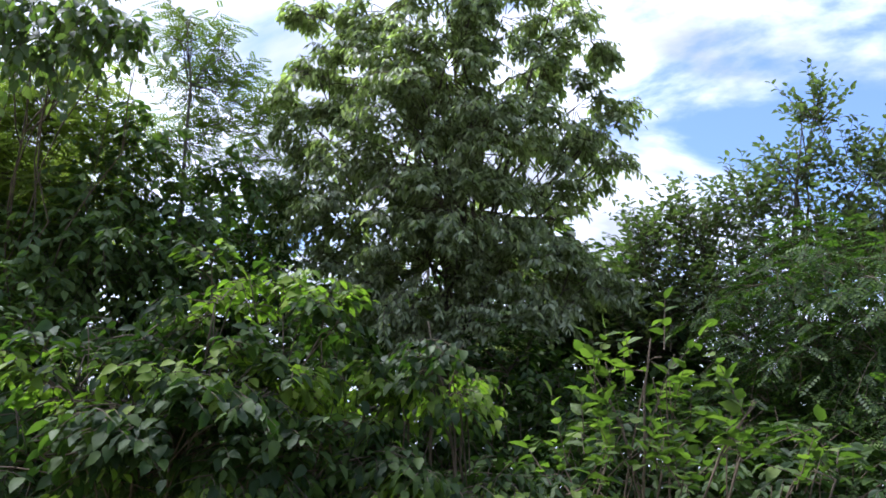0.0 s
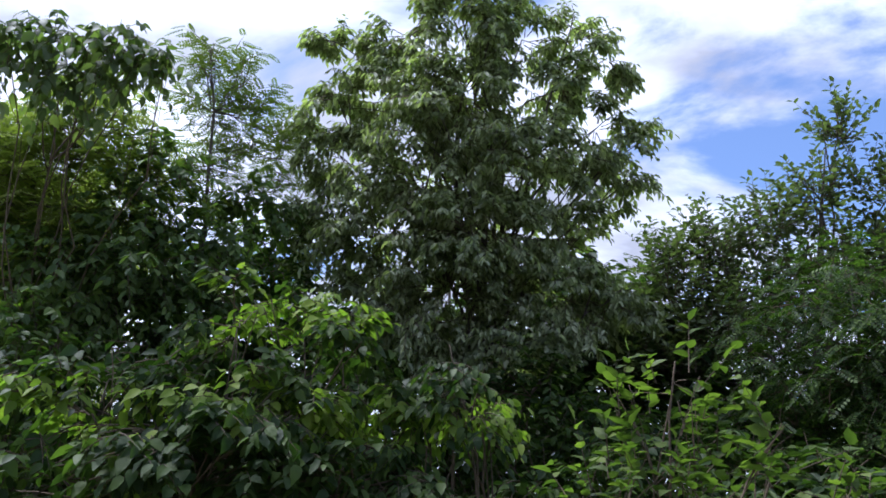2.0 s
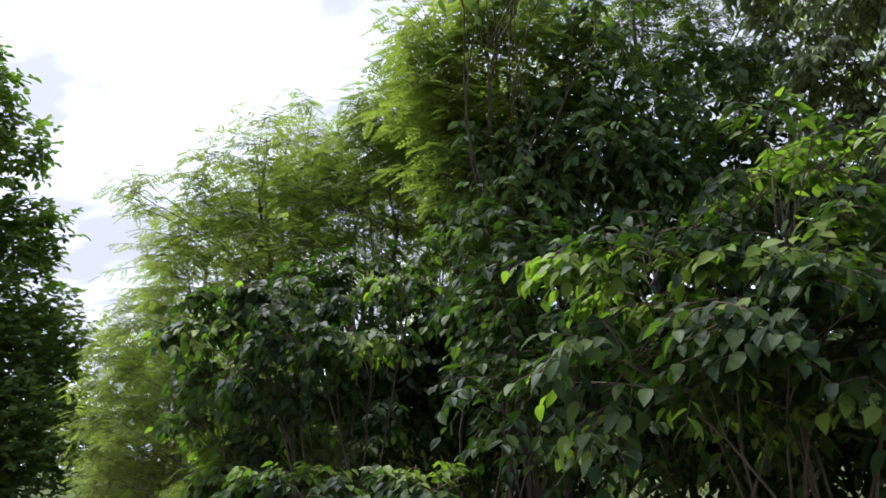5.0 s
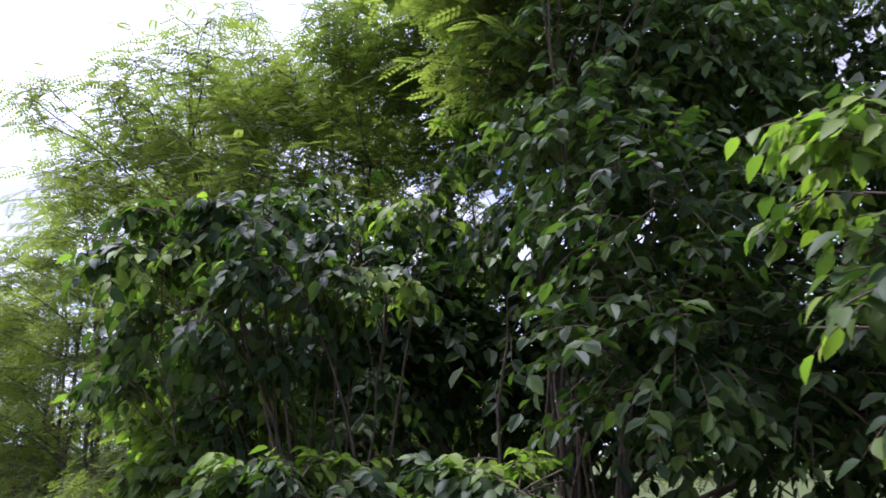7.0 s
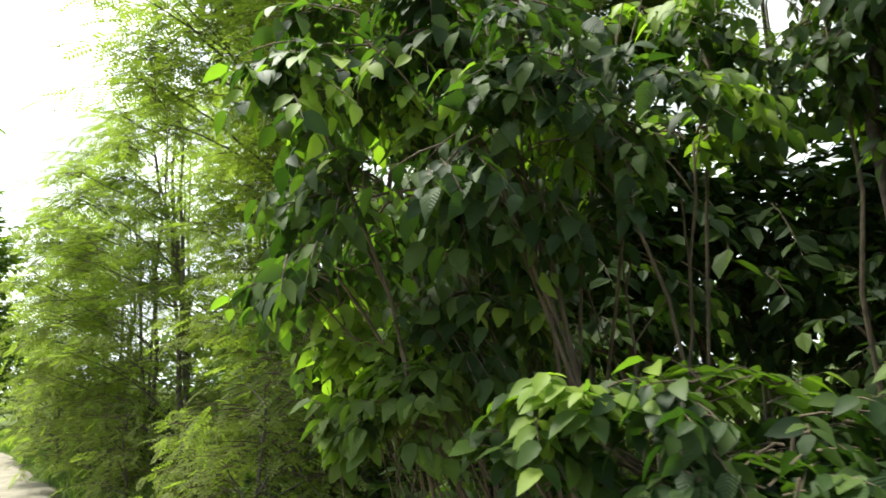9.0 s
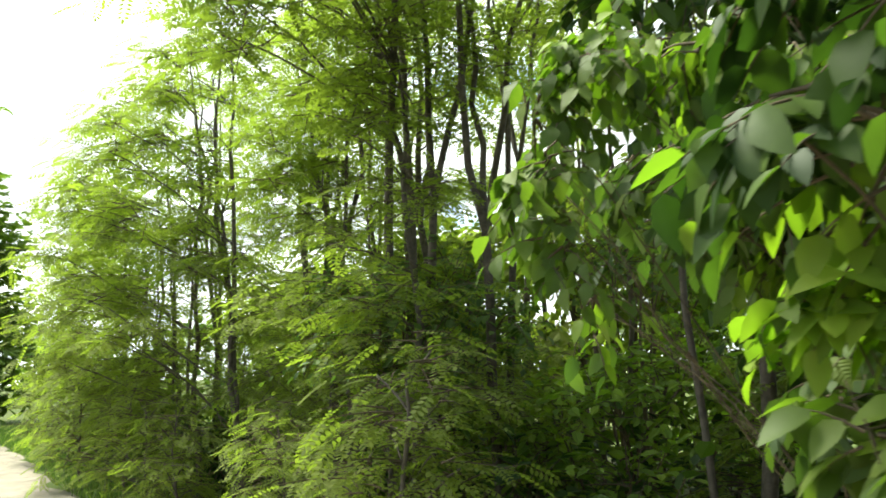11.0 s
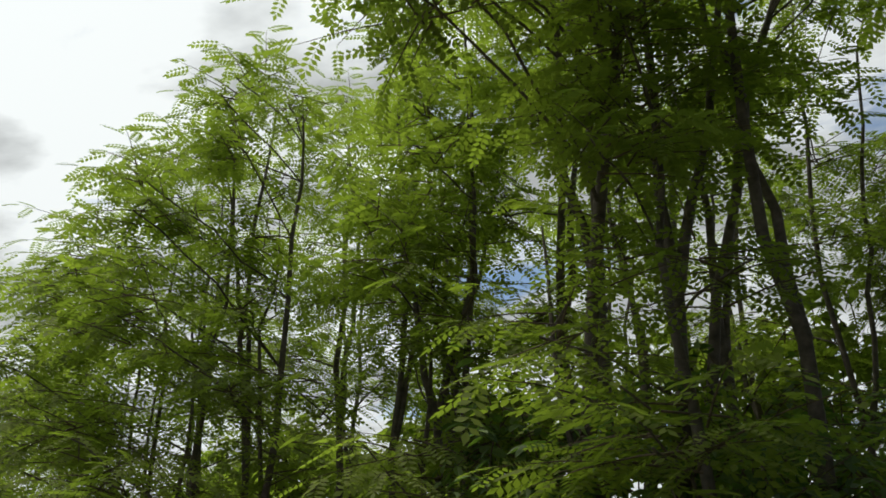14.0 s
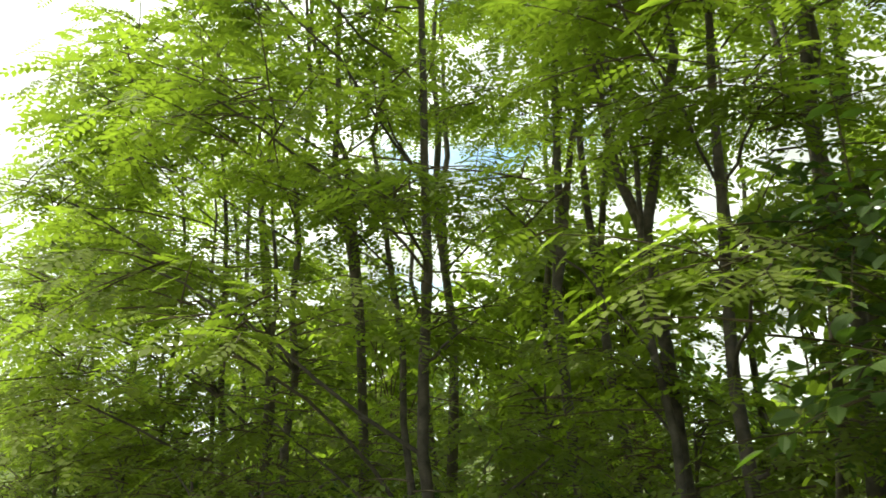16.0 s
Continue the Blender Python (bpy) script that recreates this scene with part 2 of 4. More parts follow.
def mesh_of(name, verts, tris, material, smooth=False):
    me = bpy.data.meshes.new(name)
    verts, tris = np.asarray(verts, np.float32).reshape(-1, 3), np.asarray(tris, np.int32).reshape(-1, 3)
    me.vertices.add(len(verts)); me.vertices.foreach_set("co", verts.ravel())
    me.loops.add(tris.size); me.loops.foreach_set("vertex_index", tris.ravel())
    me.polygons.add(len(tris)); me.polygons.foreach_set("loop_start", np.arange(0, tris.size, 3, dtype=np.int32))
    me.update(calc_edges=True)
    me.polygons.foreach_set("use_smooth", np.full(len(tris), smooth))
    me.materials.append(material)
    return me


def part(name, me, parent, label="", kind=""):
    ob = new(name, me)
    ob.parent = parent
    return tagged(ob, label=label, kind=kind)


def unit(v):
    v = np.asarray(v, float)
    return v / np.maximum(np.linalg.norm(v, axis=-1, keepdims=True), 1e-9)


def tube(points, radii, sides=7):
    """A tapered round tube along points."""
    pts, radii = np.asarray(points, float), np.asarray(radii, float)
    tan = unit(np.gradient(pts, axis=0))
    ref = np.array([1.0, 0.13, 0.21])
    a = unit(np.cross(tan, ref)); b = np.cross(tan, a)
    ang = np.linspace(0, 2 * math.pi, sides, endpoint=False)
    ring = np.cos(ang)[None, :, None] * a[:, None] + np.sin(ang)[None, :, None] * b[:, None]
    v = (pts[:, None] + ring * radii[:, None, None]).reshape(-1, 3)
    t = []
    for i in range(len(pts) - 1):
        for j in range(sides):
            p, q = i * sides + j, i * sides + (j + 1) % sides
            t += [(p, q, q + sides), (p, q + sides, p + sides)]
    n = len(v)
    v = np.vstack([v, pts[-1] + tan[-1] * radii[-1]])
    t += [((len(pts) - 1) * sides + j, (len(pts) - 1) * sides + (j + 1) % sides, n) for j in range(sides)]
    return v, np.array(t)


def wavy(p, q, rng, n=7, sway=0.08, sag=0.0):
    """A slightly crooked line from p to q, bowed up or down."""
    p, q = np.asarray(p, float), np.asarray(q, float)
    s = np.linspace(0, 1, n)[:, None]
    d = np.linalg.norm(q - p)
    wob = np.cumsum(rng.normal(0, sway * d / n, (n, 3)), 0)
    wob -= wob[:1] + (wob[-1:] - wob[:1]) * s
    line = p + (q - p) * s + wob
    line[:, 2] += (sag * d * np.sin(math.pi * s))[:, 0]
    return line


def blade_ovate(fold=0.30, curl=0.24, width=0.28):
    """A broad, pointed leaf of length 1 along +y, folded along its midrib and curling down at the tip."""
    ys = (0.0, 0.22, 0.5, 0.78, 1.0)
    ws = (0.0, 0.82, 1.0, 0.62, 0.0)
    v, t = [], []
    for y, w in zip(ys, ws):
        z = -curl * y * y
        if w == 0:
            v.append((0, y, z))
        else:
            v += [(-width * w, y - 0.04, z + fold * w * width), (0, y, z), (width * w, y - 0.04, z + fold * w * width)]
    t = [(0, 2, 1), (0, 3, 2), (1, 2, 5), (1, 5, 4), (2, 3, 6), (2, 6, 5), (4, 5, 8), (4, 8, 7), (5, 6, 9), (5, 9, 8), (7, 8, 10), (8, 9, 10)]
    return np.array(v, float), np.array(t)


def blade_fine(fold, curl, width, twist):
    """The same leaf at close range: toothed, wavy edge, drawn-out tip."""
    ys = (0.0, 0.1, 0.27, 0.46, 0.65, 0.82, 1.0)
    ws = (0.0, 0.62, 0.95, 1.0, 0.80, 0.42, 0.0)
    v, t = [], []
    for i, (y, w) in enumerate(zip(ys, ws)):
        z = -curl * y * y
        x0 = twist * y * y
        if w == 0:
            v.append((x0, y, z))
        else:
            wl, wr = width * w * (1 + 0.06 * (-1) ** i), width * w * (1 - 0.06 * (-1) ** i)
            v += [(x0 - wl, y - 0.05, z + fold * wl + 0.02 * (-1) ** i), (x0, y, z), (x0 + wr, y - 0.03, z + fold * wr - 0.02 * (-1) ** i)]
    t = [(0, 2, 1), (0, 3, 2)]
    for k in range(4):
        p = 1 + 3 * k
        t += [(p, p + 1, p + 4), (p, p + 4, p + 3), (p + 1, p + 2, p + 5), (p + 1, p + 5, p + 4)]
    t += [(13, 14, 16), (14, 15, 16)]
    return np.array(v, float), np.array(t)


def blade_small(width=0.27):
    """A small oval leaf, folded along its midrib."""
    v = [(0, 0, 0), (-width, 0.3, 0.06), (-width * 0.85, 0.68, 0.03), (0, 1, -0.12), (width * 0.85, 0.68, 0.03), (width, 0.3, 0.06)]
    return np.array(v, float), np.array([(0, 2, 1), (0, 3, 2), (0, 4, 3), (0, 5, 4)])


def blade_pinnate(pairs=4, leaflet=0.31, width=0.105):
    """A feather leaf of length 1 along +y: pairs of oval leaflets on a drooping stalk."""
    v, t = [], []

    def leaflet_at(base, d, length):
        d = np.array(d) / np.linalg.norm(d)
        s = np.array([-d[1], d[0], 0.0])
        n = len(v)
        base = np.array(base)
        v.extend([base, base + d * length * 0.5 + s * width, base + d * length, base + d * length * 0.5 - s * width])
        t.extend([(n, n + 2, n + 1), (n, n + 3, n + 2)])

    for i in range(pairs):
        y = 0.2 + 0.7 * i / (pairs - 1)
        z = -0.22 * y * y
        for sgn in (-1, 1):
            leaflet_at((0, y, z), (sgn, 0.38, -0.25), leaflet * (1 - 0.25 * abs(i / (pairs - 1) - 0.4)))
    leaflet_at((0, 0.93, -0.2), (0, 1, -0.4), leaflet)
    n = len(v)
    v.extend([np.array((-0.008, 0, 0)), np.array((0.008, 0, 0)), np.array((0, 0.95, -0.2))])
    t.append((n, n + 1, n + 2))
    return np.array(v, float), np.array(t)


BLADES = {"ovate": blade_ovate(), "small": blade_small(), "narrow": blade_small(0.2), "feather": blade_pinnate(6, 0.22, 0.062), "acacia": blade_pinnate(6, 0.24, 0.066), "acacia_far": blade_pinnate(4, 0.30, 0.088)}


def spread(blade, place, along, normal, size):
    """Copies of a blade at places, lying along and facing normal."""
    bv, bt = blade
    along = unit(along)
    normal = unit(normal - along * (normal * along).sum(-1, keepdims=True))
    side = np.cross(along, normal)
    v = place[:, None] + size[:, None, None] * (bv[None, :, 0:1] * side[:, None] + bv[None, :, 1:2] * along[:, None] + bv[None, :, 2:3] * normal[:, None])
    t = bt[None] + (np.arange(len(place)) * len(bv))[:, None, None]
    return v.reshape(-1, 3), t.reshape(-1, 3)


def twig_tubes(st, di, ln, droop, rad):
    """Three-sided twigs, thinning out, bending down by droop."""
    n = len(st)
    k = np.linspace(0, 1, 4)
    line = st[:, None] + di[:, None] * (ln[:, None] * k)[..., None]
    line[..., 2] -= droop * ln[:, None] * k ** 2
    sd = unit(np.cross(di, UP + 0.01)); up2 = np.cross(sd, di)
    ang = np.array([0, 2.094, 4.189])
    ring = np.cos(ang)[:, None] * sd[:, None] + np.sin(ang)[:, None] * up2[:, None]
    v = (line[:, :, None] + ring[:, None] * (rad * np.array([1, 0.75, 0.5, 0.25]))[None, :, None, None]).reshape(-1, 3)
    one = np.array([(i * 3 + j, i * 3 + (j + 1) % 3, i * 3 + 3 + (j + 1) % 3) for i in range(3) for j in range(3)] +
                   [(i * 3 + j, i * 3 + 3 + (j + 1) % 3, i * 3 + 3 + j) for i in range(3) for j in range(3)])
    return v, (one[None] + (np.arange(n) * 12)[:, None, None]).reshape(-1, 3)


def sprays(blobs, rng, per_m2, length, droop, rise, nodes, hang, size, fill=0.35, out=0.8, clump=0):
    """Twigs inside rounded masses that reach outwards, and the leaves along them on both sides.
    clump: twigs sit in flat rows of about that many on arching shoots, with gaps between the shoots."""
    st, di, ln, tubes = [], [], [], []
    for x, y, z, r in blobs:
        c = np.array((x, y, z))
        n = max(3, int(per_m2 * 4 * r * r))
        if clump:
            m = max(4, n // clump)
            u = unit(rng.normal(size=(m, 3)) * (1, 1, 0.7))
            d = unit(u * out + UP * rise + rng.normal(0, 0.2, (m, 3)))
            long = r * (0.62 + 0.45 * rng.random(m))
            foot = c + u * r * 0.15
            i = np.arange(n) % m
            s = 0.22 + 0.8 * rng.random(n)
            p = foot[i] + d[i] * (long[i] * s)[:, None] + rng.normal(0, 0.03, (n, 3))
            p[:, 2] -= 0.6 * droop * long[i] * s ** 2
            tan = unit(d[i] - UP * (1.2 * droop * s)[:, None])
            side = unit(np.cross(tan, UP + 0.01)) * rng.choice([-1.0, 1.0], (n, 1))
            st.append(p)
            di.append(unit(tan * 0.75 + side * 0.7 + rng.normal(0, 0.18, (n, 3))))
            ln.append(length * (0.4 + 0.35 * rng.random(n)) * (1.15 - 0.45 * s))
            tubes.append(twig_tubes(foot, d, long, 0.6 * droop, 0.007))
        else:
            r = max(0.4 * r, r - 0.5 * length * out)
            u = unit(rng.normal(size=(n, 3)) * (1, 1, 0.8))
            rho = fill + (1 - fill) * rng.random((n, 1)) ** 0.6
            lump = 1 + 0.28 * np.sin(3.1 * u[:, :1] + 5.0 * x) * np.sin(2.7 * u[:, 1:2] + 4.0 * y + 2.3 * u[:, 2:3])
            st.append(c + u * rho * r * lump * (1.0, 1.0, 0.85))
            di.append(unit(u * out + rng.normal(size=(n, 3)) * 0.45 + UP * rise))
            ln.append(length * (0.6 + 0.7 * rng.random(n)))
    st, di, ln = np.vstack(st), np.vstack(di), np.concatenate(ln)
    keep = st[:, 2] > 0.12
    st, di, ln = st[keep], di[keep], ln[keep]
    n = len(st)
    if clump:
        droop *= 0.4
    tubes.append(twig_tubes(st, di, ln, droop, 0.006 * (length / 0.5) ** 0.5))
    tv, tt, k = [], [], 0
    for v, t in tubes:
        tv.append(v); tt.append(t + k); k += len(v)
    s = np.tile(np.linspace(0.12, 1.0, nodes), (n, 1)) + rng.normal(0, 0.03, (n, nodes))
    s = s.clip(0.02, 1.0)
    pos = st[:, None] + di[:, None] * (ln[:, None] * s)[..., None]
    pos[..., 2] -= droop * ln[:, None] * s ** 2
    tan = di[:, None] - UP * (2 * droop * s)[..., None]
    sd = unit(np.cross(di, UP + 0.01))
    sgn = np.where(np.arange(nodes) % 2 == 0, 1.0, -1.0)[None, :, None]
    along = unit(unit(tan) * (0.35 + 0.6 * s[..., None] ** 2) + sd[:, None] * sgn * 0.85 - UP * hang + rng.normal(0, 0.25, (n, nodes, 3)))
    nor = UP * 1.15 + di[:, None] * 0.32 + rng.normal(0, 0.45, (n, nodes, 3))
    sz = size * (0.65 + 0.6 * rng.random((n, nodes)))
    return (np.vstack(tv), np.vstack(tt)), pos.reshape(-1, 3), along.reshape(-1, 3), nor.reshape(-1, 3), sz.ravel()


def reach(blobs, base, top, rng, radius, stems=1):
    """The stems or trunk and the limbs that carry the masses of leaves: a list of (name, verts, tris)."""
    base, top = np.asarray(base, float), np.asarray(top, float)
    res = []
    spine = wavy(base, top, rng, 10, 0.06)
    h = np.linspace(0, 1, 10)
    rr = radius * (1 - h) ** 0.8 + 0.004
    rr[0] *= 1.35
    res.append(("trunk", *tube(spine, rr, 8)))
    for x, y, z, r in blobs:
        if stems > 1:
            foot = base + np.array((*rng.normal(0, 0.26, 2), 0.0))
            r0 = radius * 0.7
            line = wavy(foot, (x, y, z), rng, 8, 0.08, 0.12)
        else:
            zt = base[2] + (z - base[2]) * (0.5 + 0.42 * rng.random())
            i = min(8.9, max(1.0, 9 * (zt - base[2]) / max(top[2] - base[2], 0.1)))
            foot = spine[int(i)] + (spine[int(i) + 1] - spine[int(i)]) * (i - int(i))
            r0 = max(0.008, radius * (1 - 0.85 * i / 9) * 0.52)
            line = wavy(foot, (x, y, z), rng, 8, 0.2, 0.05)
        res.append(("stem" if stems > 1 else "limb", *tube(line, np.linspace(r0, min(0.006, r0 * 0.6), len(line)), 6)))
        for _ in range(3):
            tip = np.array((x, y, z)) + unit(rng.normal(size=3) + UP * 0.4) * r * 0.8
            j = rng.integers(len(line) // 2, len(line))
            res.append(("branch", *tube(wavy(line[j], tip, rng, 5, 0.08, 0.06), np.linspace(r0 * 0.4, min(0.004, r0 * 0.3), 5), 5)))
    return res


def plant(name, label, category, seed, base, top, blobs, blade, material, per_m2=14, length=0.5, droop=0.3, rise=0.2, nodes=7,
          hang=0.3, size=0.11, radius=0.06, stems=1, bark=None, group="", singles=0, single_mat=None, near=None, fill=0.35, out=0.8, tips=0.0, clump=0):
    """A tree or shrub: an empty at its foot with its trunk, limbs, twigs and crown; singles: leaves nearest to a place that are parts of their own."""
    rng = np.random.default_rng(seed)
    root = tagged(new(name), label=label, category=category, group=group)
    root.location = base
    org = np.asarray(base, float)
    bark = bark or m_bark
    for nm, v, t in reach(blobs, base, top, rng, radius, stems):
        part(nm, mesh_of(nm, v - org, t, bark, True), root)
    twigs, pos, along, nor, sz = sprays(blobs, rng, per_m2, length, droop, rise, nodes, hang, size, fill, out, clump)
    part("twig_mass", mesh_of("twig_mass", twigs[0] - org, twigs[1], m_stem, True), root, kind="stuff")
    if singles:
        order = np.argsort(np.linalg.norm(pos - np.asarray(near, float), axis=1))
        mine, rest = order[:singles], order[singles:]
        meshes = [mesh_of("leaf", *blade_fine(*f), single_mat, True) for f in ((0.26, 0.2, 0.30, 0.06), (0.5, 0.32, 0.27, -0.08), (0.12, 0.45, 0.31, 0.1), (0.36, 0.1, 0.28, -0.05))]
        al = unit(along[mine]); no = unit(nor[mine] - al * (nor[mine] * al).sum(-1, keepdims=True)); si = np.cross(al, no)
        for i, k in enumerate(mine):
            ob = part("leaf", meshes[i % 4], root)
            m = Matrix([[si[i][c], al[i][c], no[i][c], 0] for c in range(3)] + [[0, 0, 0, 1]])
            ob.matrix_basis = Matrix.Translation(pos[k] - org) @ m @ Matrix.Scale(sz[k], 4)
        pos, along, nor, sz = pos[rest], along[rest], nor[rest], sz[rest]
    if tips:
        # fresh growth, plus painted sunlight on some bushes: whole shoots near the bush's top
        lump = np.sin(pos[:, 0] * 7.0 + seed) * np.sin(pos[:, 1] * 6.0 + 1.3 * seed) + np.sin(pos[:, 2] * 8.0)
        zc = np.interp(pos[:, 2], (pos[:, 2].min(), pos[:, 2].max()), (0.0, 1.0))
        fresh = lump + 1.1 * zc + rng.normal(0, 0.35, len(pos)) > np.quantile(lump + 1.1 * zc, 1 - tips)
        v, t = spread(BLADES[blade], pos[fresh], along[fresh], nor[fresh], sz[fresh] * 0.95)
        part("fresh_growth", mesh_of("fresh_growth", v - org, t, m_fresh_lit, blade == "ovate"), root, "bright yellow-green leaves, young or coloured as sunlit", "stuff")
        pos, along, nor, sz = pos[~fresh], along[~fresh], nor[~fresh], sz[~fresh]
    v, t = spread(BLADES[blade], pos, along, nor, sz)
    part("crown", mesh_of("crown", v - org, t, material, blade == "ovate"), root, kind="stuff")
    return root


# ---- locusts: flat, layered plates of feather leaves ----
def plates(discs, hub, rng, gap, size, rise, droop):
    """Shoots that fan out flat from the end of a limb, and feather leaves along both sides of them: twigs, places, directions, normals, sizes."""
    st, di, ln = [], [], []
    for x, y, z, r in discs:
        c = np.array((x, y, z))
        away = unit((c - hub(z)) * (1, 1, 0))
        n = max(7, int(26 * r))
        a = rng.uniform(-2.2, 2.2, n)
        side = np.cross(UP, away)
        d = unit(away * np.cos(a)[:, None] + side * np.sin(a)[:, None] + UP * (rise + rng.normal(0, 0.19, n))[:, None])
        foot = c - away * 0.35 * r + rng.normal(0, 0.12 * r, (n, 3)) * (1, 1, 1.6)
        st.append(foot); di.append(d); ln.append(r * (0.65 + 0.65 * rng.random(n)))
    st, di, ln = np.vstack(st), np.vstack(di), np.concatenate(ln)
    twigs = twig_tubes(st, di, ln, droop, 0.007)
    pos, along, nor = [], [], []
    for p, d, l in zip(st, di, ln):
        m = max(3, int(l / gap))
        q = np.linspace(0.12, 1.0, m) + rng.normal(0, 0.02, m)
        at = p + d * (l * q)[:, None]
        at[:, 2] -= droop * l * q ** 2
        tan = unit(d - UP * (2 * droop * q)[:, None])
        sd = unit(np.cross(tan, UP + 0.01)) * np.where(np.arange(m) % 2 == 0, 1.0, -1.0)[:, None]
        pos.append(at)
        along.append(unit(tan * (0.45 + 0.5 * q ** 3)[:, None] + sd * 0.85 - UP * 0.18 + rng.normal(0, 0.20, (m, 3))))
        nor.append(UP + rng.normal(0, 0.24, (m, 3)))
    pos, along, nor = np.vstack(pos), np.vstack(along), np.vstack(nor)
    return twigs, pos, along, nor, size * (0.7 + 0.5 * rng.random(len(pos)))


def layered(blobs, rng):
    """Three flat layers for each rounded mass."""
    res = []
    for x, y, z, r in blobs:
        for dz, k in ((-0.65, 0.95), (0.0, 1.15), (0.6, 0.9)):
            res.append((x + rng.normal(0, 0.18 * r), y + rng.normal(0, 0.18 * r), z + dz * r, k * r))
    return res


def locust(name, label, seed, stems, discs, material=None, gap=0.078, size=0.235, rise=0.12, droop=0.16, group="locust thicket", blade="acacia"):
    """A locust: stems (foot, top, thickness), limbs up to the plates, leaf shoots."""
    material = material or m_robinia
    rng = np.random.default_rng(seed)
    org = np.array(stems[0][0], float)
    root = tagged(new(name), label=label, category="tree", group=group)
    root.location = org
    lines = []
    for foot, top, thick in stems:
        n = 12
        if lines and foot[2] > 0.3:            # a fork grows out of the first stem
            foot = lines[0][0][np.argmin(np.abs(lines[0][0][:, 2] - foot[2]))]
        line = wavy(foot, top, rng, n, 0.10)
        h = np.linspace(0, 1, n)
        rr = thick * (1 - h) ** 0.7 + 0.006
        rr[0] *= 1.3
        v, t = tube(line, rr, 8)
        part("trunk", mesh_of("trunk", v - org, t, m_bark, True), root)
        lines.append((line, rr))

    def hub(z):
        line = lines[0][0]
        return np.array([np.interp(z, line[:, 2], line[:, k]) for k in range(3)])

    for x, y, z, r in discs:
        line, rr = min(lines, key=lambda l: np.linalg.norm(l[0][:, :2] - (x, y), axis=1).min())
        zt = max(0.4, z - (0.35 + 0.3 * rng.random()) * (0.4 + math.hypot(x - hub(z)[0], y - hub(z)[1])))
        k = int(np.clip(np.searchsorted(line[:, 2], zt), 1, len(line) - 2))
        r0 = max(0.008, rr[k] * 0.36)
        limb = wavy(line[k], (x, y, z), rng, 7, 0.14, 0.05)
        v, t = tube(limb, np.linspace(r0, 0.006, 7), 6)
        part("limb", mesh_of("limb", v - org, t, m_bark, True), root)
    twigs, pos, along, nor, sz = plates(discs, hub, rng, gap, size, rise, droop)
    part("twig_mass", mesh_of("twig_mass", twigs[0] - org, twigs[1], m_stem, True), root, kind="stuff")
    v, t = spread(BLADES[blade], pos, along, nor, sz)
    part("crown", mesh_of("crown", v - org, t, material), root, kind="stuff")
    return root


# ---- ground and track ----
def make_ground():
    n = 60
    xs = np.sign(np.linspace(-1, 1, n)) * np.abs(np.linspace(-1, 1, n)) ** 3 * 1500
    gx, gy = np.meshgrid(xs - 5, xs + 4)
    gz = 0.03 * np.sin(gx * 0.9) * np.cos(gy * 0.7)
    v = np.stack([gx, gy, gz - 0.04], -1).reshape(-1, 3)
    i = np.arange(n * n).reshape(n, n)
    a, b, c, d = i[:-1, :-1].ravel(), i[:-1, 1:].ravel(), i[1:, 1:].ravel(), i[1:, :-1].ravel()
    t = np.vstack([np.stack([a, b, c], 1), np.stack([a, c, d], 1)])
    tagged(new("ground", mesh_of("ground", v, t, m_ground, True)), label="weedy green and brown soil under the thicket", category="ground", kind="structure")


def track_mid(s):
    """The middle of the track, s metres along it."""
    return np.array((-1.0, 0.1, 0.0)) + AHEAD * s - ASIDE * (0.15 + 0.00025 * max(s - 12, 0) ** 2.6)


def make_track():
    rng = np.random.default_rng(5)
    rows, cols = 160, 15
    v = []
    for i in range(rows):
        s = -25 + 85 * i / (rows - 1)
        mid = track_mid(s)
        wl, wr = 1.35 + 0.16 * math.sin(s * 1.7) + rng.normal(0, 0.05), 1.9 + 0.14 * math.sin(s * 2.3 + 1) + rng.normal(0, 0.05)
        for j in range(cols):
            f = -1 + 2 * j / (cols - 1)
            off = f * (wr if f > 0 else wl)
            z = 0.012 + 0.05 * (1 - f * f) ** 0.7 - 0.045 * math.exp(-((abs(f) - 0.55) / 0.2) ** 2) + rng.normal(0, 0.004)
            if abs(f) == 1:
                z = -0.09
            v.append(mid + ASIDE * off + UP * z)
    i = np.arange(rows * cols).reshape(rows, cols)
    a, b, c, d = i[:-1, :-1].ravel(), i[:-1, 1:].ravel(), i[1:, 1:].ravel(), i[1:, :-1].ravel()
    t = np.vstack([np.stack([a, b, c], 1), np.stack([a, c, d], 1)])
    tagged(new("road", mesh_of("road", v, t, m_sand, True)), label="pale sandy dirt track beside the thicket", category="track", kind="structure")


